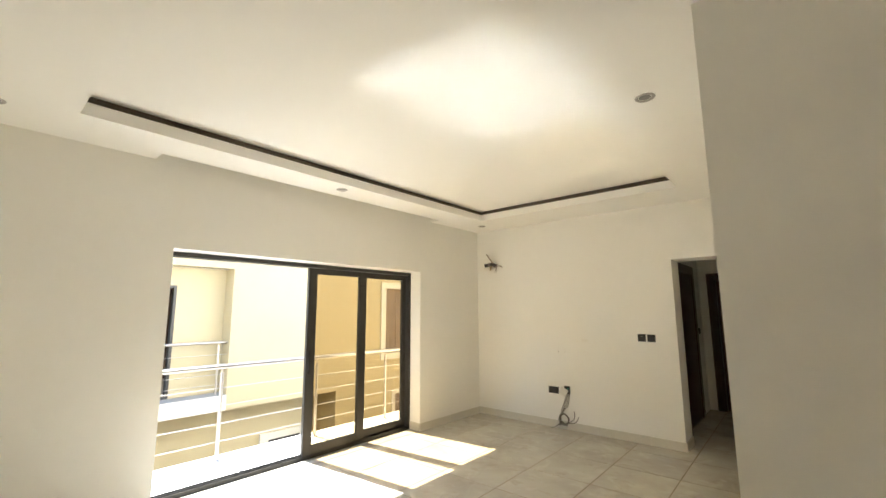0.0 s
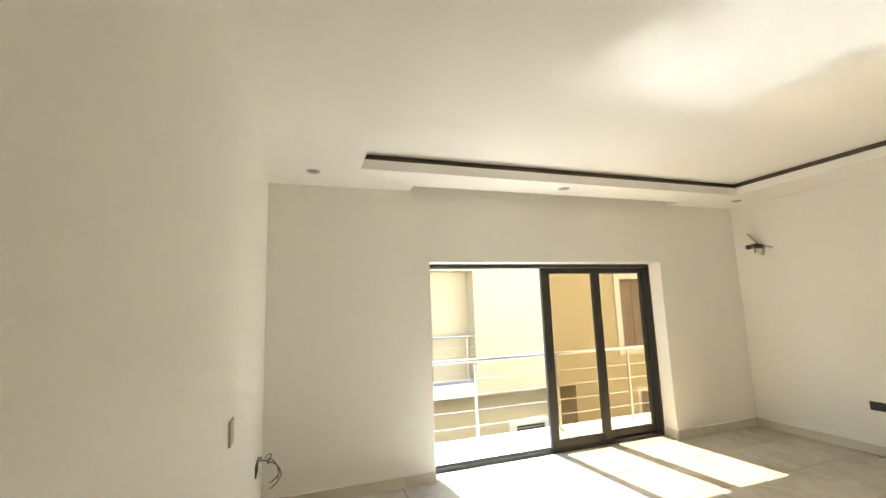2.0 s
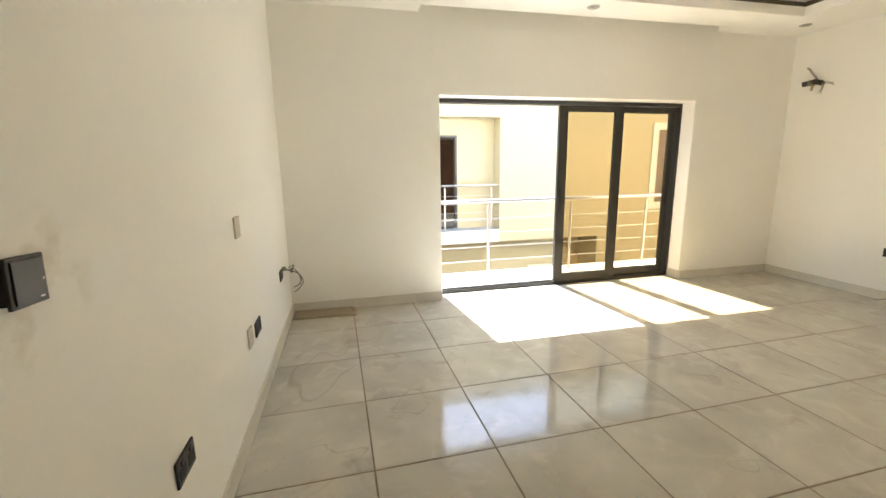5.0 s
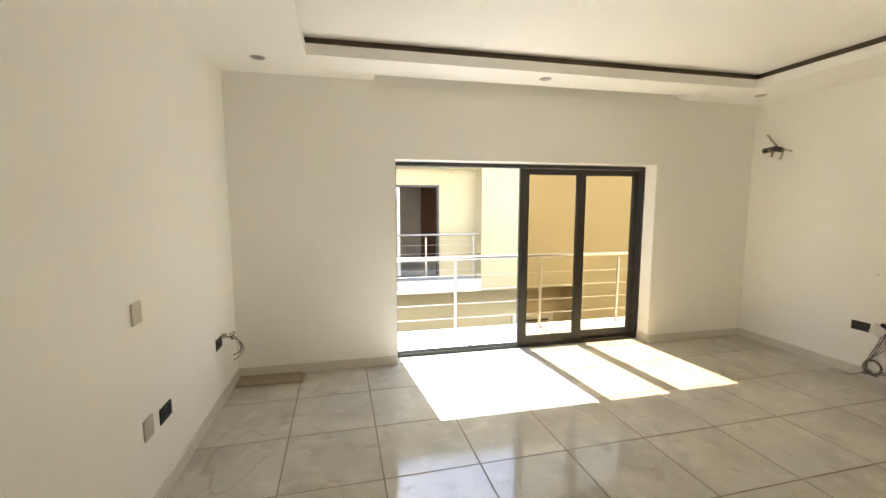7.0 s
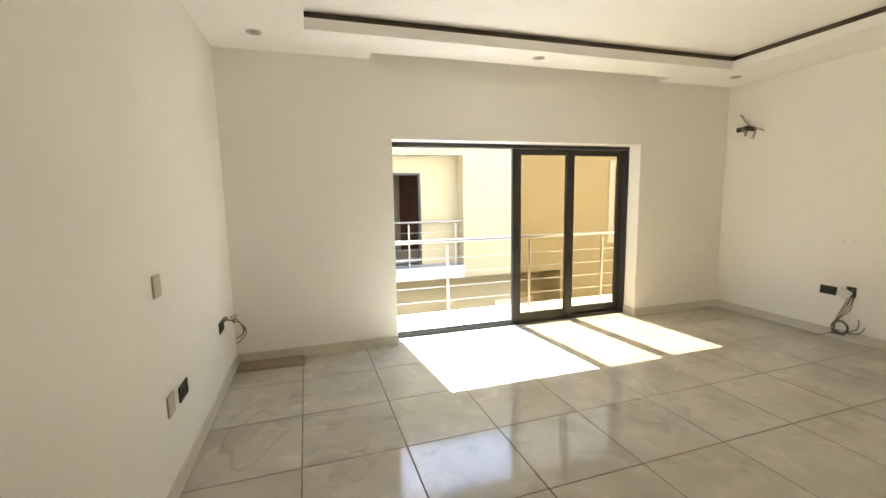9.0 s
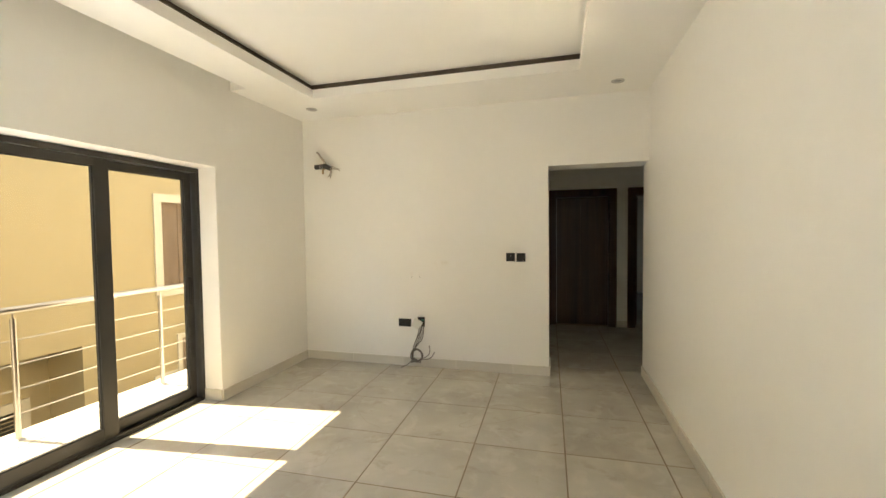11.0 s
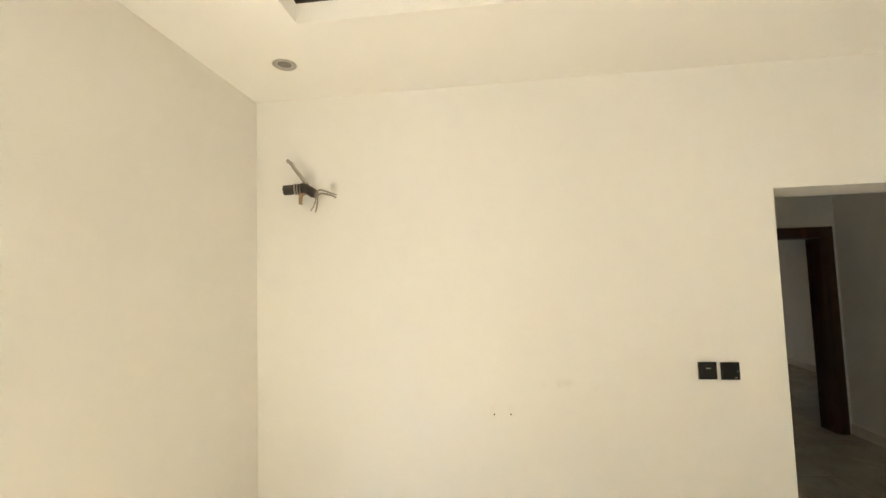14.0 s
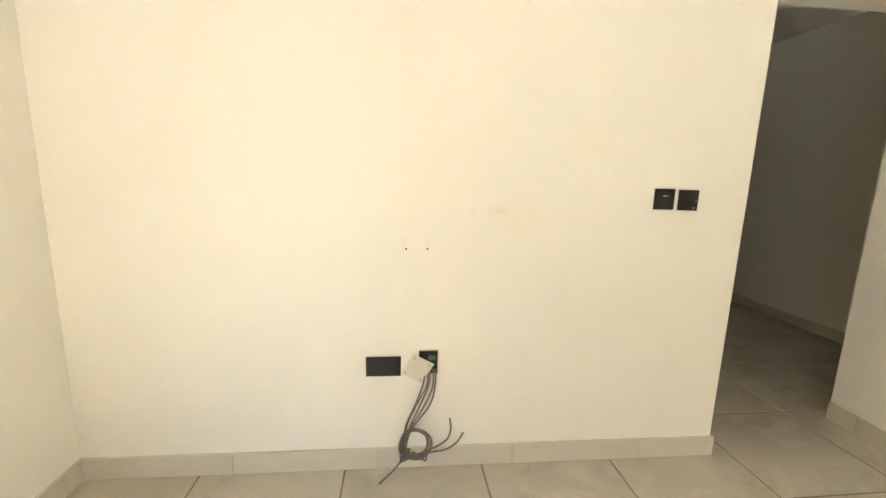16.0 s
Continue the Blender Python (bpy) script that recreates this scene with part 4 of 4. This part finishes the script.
def switch_plate(m, label, rocker, out=0.009):
    d = empty("light_switch", m, label, "switch", "square wall switches")
    part("back_box", boxes(((-0.037, -0.037, 0.0), (0.037, 0.037, max(out - 0.006, 0.002))), bevel=0.001), GASKET, d)
    part("plate", boxes(((-0.044, -0.043, out - 0.007), (0.044, 0.043, out)), bevel=0.0025), BLACK, d)
    if rocker == "bar":
        part("rocker", boxes(((-0.028, -0.028, out), (0.028, 0.028, out + 0.003)), bevel=0.001), BLACK, d)
        part("indicator", boxes(((-0.010, 0.012, out + 0.003), (0.012, 0.015, out + 0.0036))), WHITE_PLASTIC, d)
    else:
        part("rocker", boxes(((-0.036, -0.036, out), (0.036, 0.036, out + 0.003)), bevel=0.001), BLACK, d)
        part("indicator", boxes(((0.030, -0.004, out + 0.003), (0.033, 0.0, out + 0.0036))), WHITE_PLASTIC, d)
        part("indicator", boxes(((0.018, -0.033, out + 0.003), (0.028, -0.030, out + 0.0036))), WHITE_PLASTIC, d)
    return d


def blank_plate(m, label, size=0.047):
    d = empty("blank_plate", m, label, "wall plate", "blank wall plates")
    part("plate", boxes(((-size, -size * 1.15, 0.0), (size, size * 1.15, 0.010)), bevel=0.002), PLATE, d)
    for x in (-0.036, 0.036):
        for y in (-0.044, 0.044):
            part("screw", tube(bmesh.new(), (x, y, 0.008), (x, y, 0.0095), 0.0035, seg=10), GREY_PLASTIC, d)
    return d


switch_plate(wall_pose("n", -0.970, 1.197), "black square wall switch with a small bar", "bar")
switch_plate(wall_pose("n", -0.864, 1.195), "black square wall switch beside the passage", "wide")
socket_twin(wall_pose("n", -2.123, 0.474), "black twin wall socket beside a loose junction cover")
switch_plate(wall_pose("w", 8.08, 1.20), "black square wall switch between two dark hall doors", "wide")
switch_plate(wall_pose("s", -0.095, 1.206, -3.0), "dusty black wall switch standing off the wall", "wide", 0.022)
socket_twin(wall_pose("s", -0.605, 0.468), "black twin wall socket low on the wall")
socket_twin(wall_pose("s", -1.805, 0.460), "black twin wall socket beside a blank plate")
blank_plate(wall_pose("s", -1.568, 1.088), "pale blank wall plate with four screws")
blank_plate(wall_pose("s", -1.600, 0.478), "pale blank wall plate above the skirting")
socket_twin(wall_pose("s", -2.825, 0.512), "black twin wall socket with loose cables beside it")


def junction():
    """Open junction box with its cover hanging askew and a knotted bundle of cables below."""
    d = empty("junction_box", wall_pose("n", -1.935, 0.49), "open junction box, white cover hanging askew, knotted grey cables", "junction box")
    part("box", boxes(((-0.038, -0.052, 0.0), (0.038, 0.050, 0.003)), bevel=0.001), GASKET, d, "dark open box")
    part("box_rim", boxes(((-0.040, 0.050, 0.0), (0.040, 0.053, 0.006)), ((0.038, -0.052, 0.0), (0.041, 0.050, 0.006)), ((-0.041, -0.052, 0.0), (-0.038, 0.050, 0.006))), GREY_PLASTIC, d)
    part("terminal", boxes(((0.0, 0.012, 0.003), (0.03, 0.030, 0.014)), bevel=0.002), TEAL, d, "green terminal block")
    cov = part("cover", boxes(((-0.051, -0.051, -0.003), (0.051, 0.051, 0.004)), bevel=0.002), WHITE_PLASTIC, d, "white square cover")
    cov.matrix_basis = pose(-0.046, -0.022, 0.018, 6, -4, 59)
    for x in (-0.037, 0.037):
        for y in (-0.037, 0.037):
            part("screw_hole", tube(bmesh.new(), (x, y, 0.004), (x, y, 0.0045), 0.004, seg=8), GREY_PLASTIC, cov)
    r = random.Random(3)
    for k in range(5):
        j = lambda s: r.uniform(-s, s)
        pts = [(-0.01 + 0.01 * k, -0.03, 0.006), (-0.02 + 0.012 * k + j(0.006), -0.10, 0.022), (-0.055 + 0.014 * k + j(0.01), -0.19, 0.022), (-0.092 + 0.006 * k + j(0.004), -0.29, 0.02 + 0.004 * k), (-0.095 + j(0.008), -0.38, 0.022 + 0.004 * k)]
        part("cable", sweep(bmesh.new(), pts, 0.0034), CABLE, d, "", True)
    cx, cy = -0.05, -0.365
    for k in range(4):
        R, ph = 0.052 + 0.006 * k, r.uniform(0, 1)
        pts = [(cx + R * math.cos(a + ph) + r.uniform(-0.003, 0.003), cy + R * 1.08 * math.sin(a + ph), 0.02 + 0.004 * k + 0.004 * math.sin(3 * a)) for a in (math.tau * q / 12 for q in range(13))]
        part("cable_loop", sweep(bmesh.new(), pts, 0.0036), CABLE, d, "", True)
    knot = [(cx - 0.045 + 0.022 * math.cos(a * 2.3), cy - 0.055 + 0.025 * math.sin(a * 1.7), 0.022 + 0.012 * math.cos(a)) for a in (k * 0.8 for k in range(14))]
    part("cable_knot", sweep(bmesh.new(), knot, 0.0045), CABLE, d, "", True)
    for pts in ([(cx - 0.05, cy - 0.05, 0.024), (-0.11, -0.43, 0.05), (-0.15, -0.462, 0.075), (-0.20, -0.478, 0.12)], [(cx - 0.01, cy - 0.06, 0.024), (0.03, -0.405, 0.03), (0.085, -0.395, 0.03), (0.13, -0.36, 0.035), (0.155, -0.31, 0.04)],
                [(cx + 0.03, cy - 0.05, 0.024), (0.075, -0.36, 0.03), (0.1, -0.31, 0.032), (0.1, -0.27, 0.034), (0.095, -0.245, 0.034)], [(cx - 0.03, cy - 0.06, 0.022), (-0.01, -0.42, 0.03), (-0.005, -0.438, 0.04), (-0.03, -0.425, 0.04), (-0.06, -0.40, 0.03)]):
        part("cable_tail", sweep(bmesh.new(), pts, 0.0042), CABLE, d, "", True)
    return d


TEAL = material("green_terminal", (0.03, 0.12, 0.09), 0.5)
junction()


def pipe_stub():
    """Lagged air-conditioner pipes and wires sticking out of the wall."""
    d = empty("pipe_outlet", wall_pose("n", -3.012, 2.203), "lagged pipe ends, taped wires and conduit sticking out", "pipe")
    part("lagging", sweep(bmesh.new(), [(0.0, 0.0, 0.0), (-0.01, 0.008, 0.05), (-0.045, 0.008, 0.085), (-0.085, 0.002, 0.10), (-0.118, -0.002, 0.115)], 0.027, 14), FOAM, d, "black foam pipe lagging", True)
    part("pipe_end", sweep(bmesh.new(), [(-0.11, -0.001, 0.112), (-0.121, -0.003, 0.117)], 0.016, 12), GASKET, d, "", True)
    part("lagging", sweep(bmesh.new(), [(0.012, -0.01, 0.0), (0.01, 0.0, 0.05), (-0.02, 0.022, 0.075), (-0.04, 0.012, 0.085)], 0.02, 12), FOAM, d, "", True)
    part("tape", sweep(bmesh.new(), [(0.005, 0.0, 0.03), (-0.005, 0.03, 0.06), (-0.04, 0.085, 0.075), (-0.07, 0.125, 0.08), (-0.085, 0.15, 0.08), (-0.11, 0.172, 0.085)], 0.0105, 8), GREY_TAPE, d, "grey taped cable", True)
    for k in range(3):
        ring = [(-0.035 - 0.012 * k + 0.004 * math.sin(a), 0.006 + 0.029 * math.cos(a), 0.075 + 0.008 * k + 0.029 * math.sin(a)) for a in (math.tau * q / 12 for q in range(13))]
        part("tape_wrap", sweep(bmesh.new(), ring, 0.0035, 6), GREY_TAPE, d, "", True)
    part("conduit", sweep(bmesh.new(), [(-0.015, -0.005, 0.05), (-0.03, -0.03, 0.085), (-0.032, -0.078, 0.09)], 0.011, 10), CONDUIT, d, "tan conduit end", True)
    for pts in ([(0.01, -0.005, 0.0), (0.03, -0.02, 0.04), (0.06, 0.005, 0.05), (0.12, -0.015, 0.055), (0.16, -0.03, 0.06)], [(0.01, -0.01, 0.0), (0.035, -0.03, 0.04), (0.07, -0.015, 0.045), (0.13, -0.03, 0.05), (0.155, -0.045, 0.05)],
                [(0.01, -0.01, 0.0), (0.03, -0.04, 0.03), (0.02, -0.085, 0.04), (0.005, -0.11, 0.045)], [(0.012, -0.01, 0.0), (0.04, -0.04, 0.03), (0.038, -0.09, 0.04), (0.03, -0.12, 0.04)]):
        part("wire", sweep(bmesh.new(), pts, 0.0045), GREY_TAPE, d, "", True)
    return d


GREY_TAPE = material("grey_tape", (0.33, 0.29, 0.24), 0.6, spread=0.15, scale=30)
CONDUIT = material("tan_conduit", (0.38, 0.27, 0.13), 0.5, spread=0.1, scale=30)
pipe_stub()

cb = empty("loose_cables", wall_pose("s", -2.945, 0.535), "loose grey cables curling out of the wall", "cable")
for pts in ([(0, 0, 0), (-0.01, -0.005, 0.04), (-0.02, -0.015, 0.08), (-0.03, -0.05, 0.14), (-0.04, -0.11, 0.165), (-0.05, -0.165, 0.13), (-0.05, -0.195, 0.09)],
            [(0, 0, 0), (0.0, -0.01, 0.04), (-0.015, -0.02, 0.08), (-0.02, -0.045, 0.13), (-0.025, -0.10, 0.15), (-0.035, -0.14, 0.12), (-0.04, -0.155, 0.085)],
            [(0, 0, 0), (-0.005, -0.012, 0.05), (-0.03, 0.005, 0.09), (-0.05, -0.03, 0.13), (-0.06, -0.09, 0.15), (-0.06, -0.13, 0.14)],
            [(0, 0.005, 0.05), (0.02, 0.02, 0.07), (0.0, 0.025, 0.095), (-0.025, 0.005, 0.085), (-0.02, -0.03, 0.075), (0.01, -0.025, 0.065), (0.018, 0.005, 0.07)]):
    part("cable", sweep(bmesh.new(), pts, 0.0042), CABLE, cb, "", True)
part("gland", tube(bmesh.new(), (0, 0, 0), (0, 0.004, 0.03), 0.022, 0.016, 16), GREY_PLASTIC, cb, "", True)
part("cable_tie", sweep(bmesh.new(), [(0.016 * math.cos(a), 0.012 + 0.016 * math.sin(a), 0.07) for a in (math.tau * k / 10 for k in range(11))], 0.003), WHITE_PLASTIC, cb, "", True)

for x, z in ((-2.034, 0.976), (-1.948, 0.977)):
    tagged(part("screw_hole", tube(bmesh.new(), (x, N - 0.0015, z), (x, N + 0.01, z), 0.004, seg=10), GASKET), "small dark drilled hole in the cream wall", "hole", "pair of drilled holes")

# ---- leftover board on the floor ----
bd = empty("cardboard_strip", pose(-3.238, 0.552, 0.0, 0, 0, -2.0), "leftover brown cardboard strip lying by the skirting", "cardboard")
part("lower_sheet", boxes(((-0.085, -0.29, 0.0005), (0.12, 0.29, 0.012)), bevel=0.002), CARD, bd)
up = part("upper_sheet", boxes(((-0.085, -0.285, 0.0), (0.115, 0.245, 0.011)), bevel=0.002), CARD, bd)
up.matrix_basis = pose(0, 0, 0.0125, 0, 0.6, 1.2)
part("torn_flap", sweep(bmesh.new(), [(-0.05, 0.24, 0.026), (0.0, 0.27, 0.034), (0.05, 0.262, 0.028)], 0.008, 6), CARD, bd)

# ---- floor tiles ----
lay_tiles(W, EAST, S, HALL_N)
lay_tiles(FD_A + 0.026, FD_B - 0.026, HALL_N, HALL_N2)
lay_tiles(HALL_W, FAR_E, HALL_N2, FAR_N)
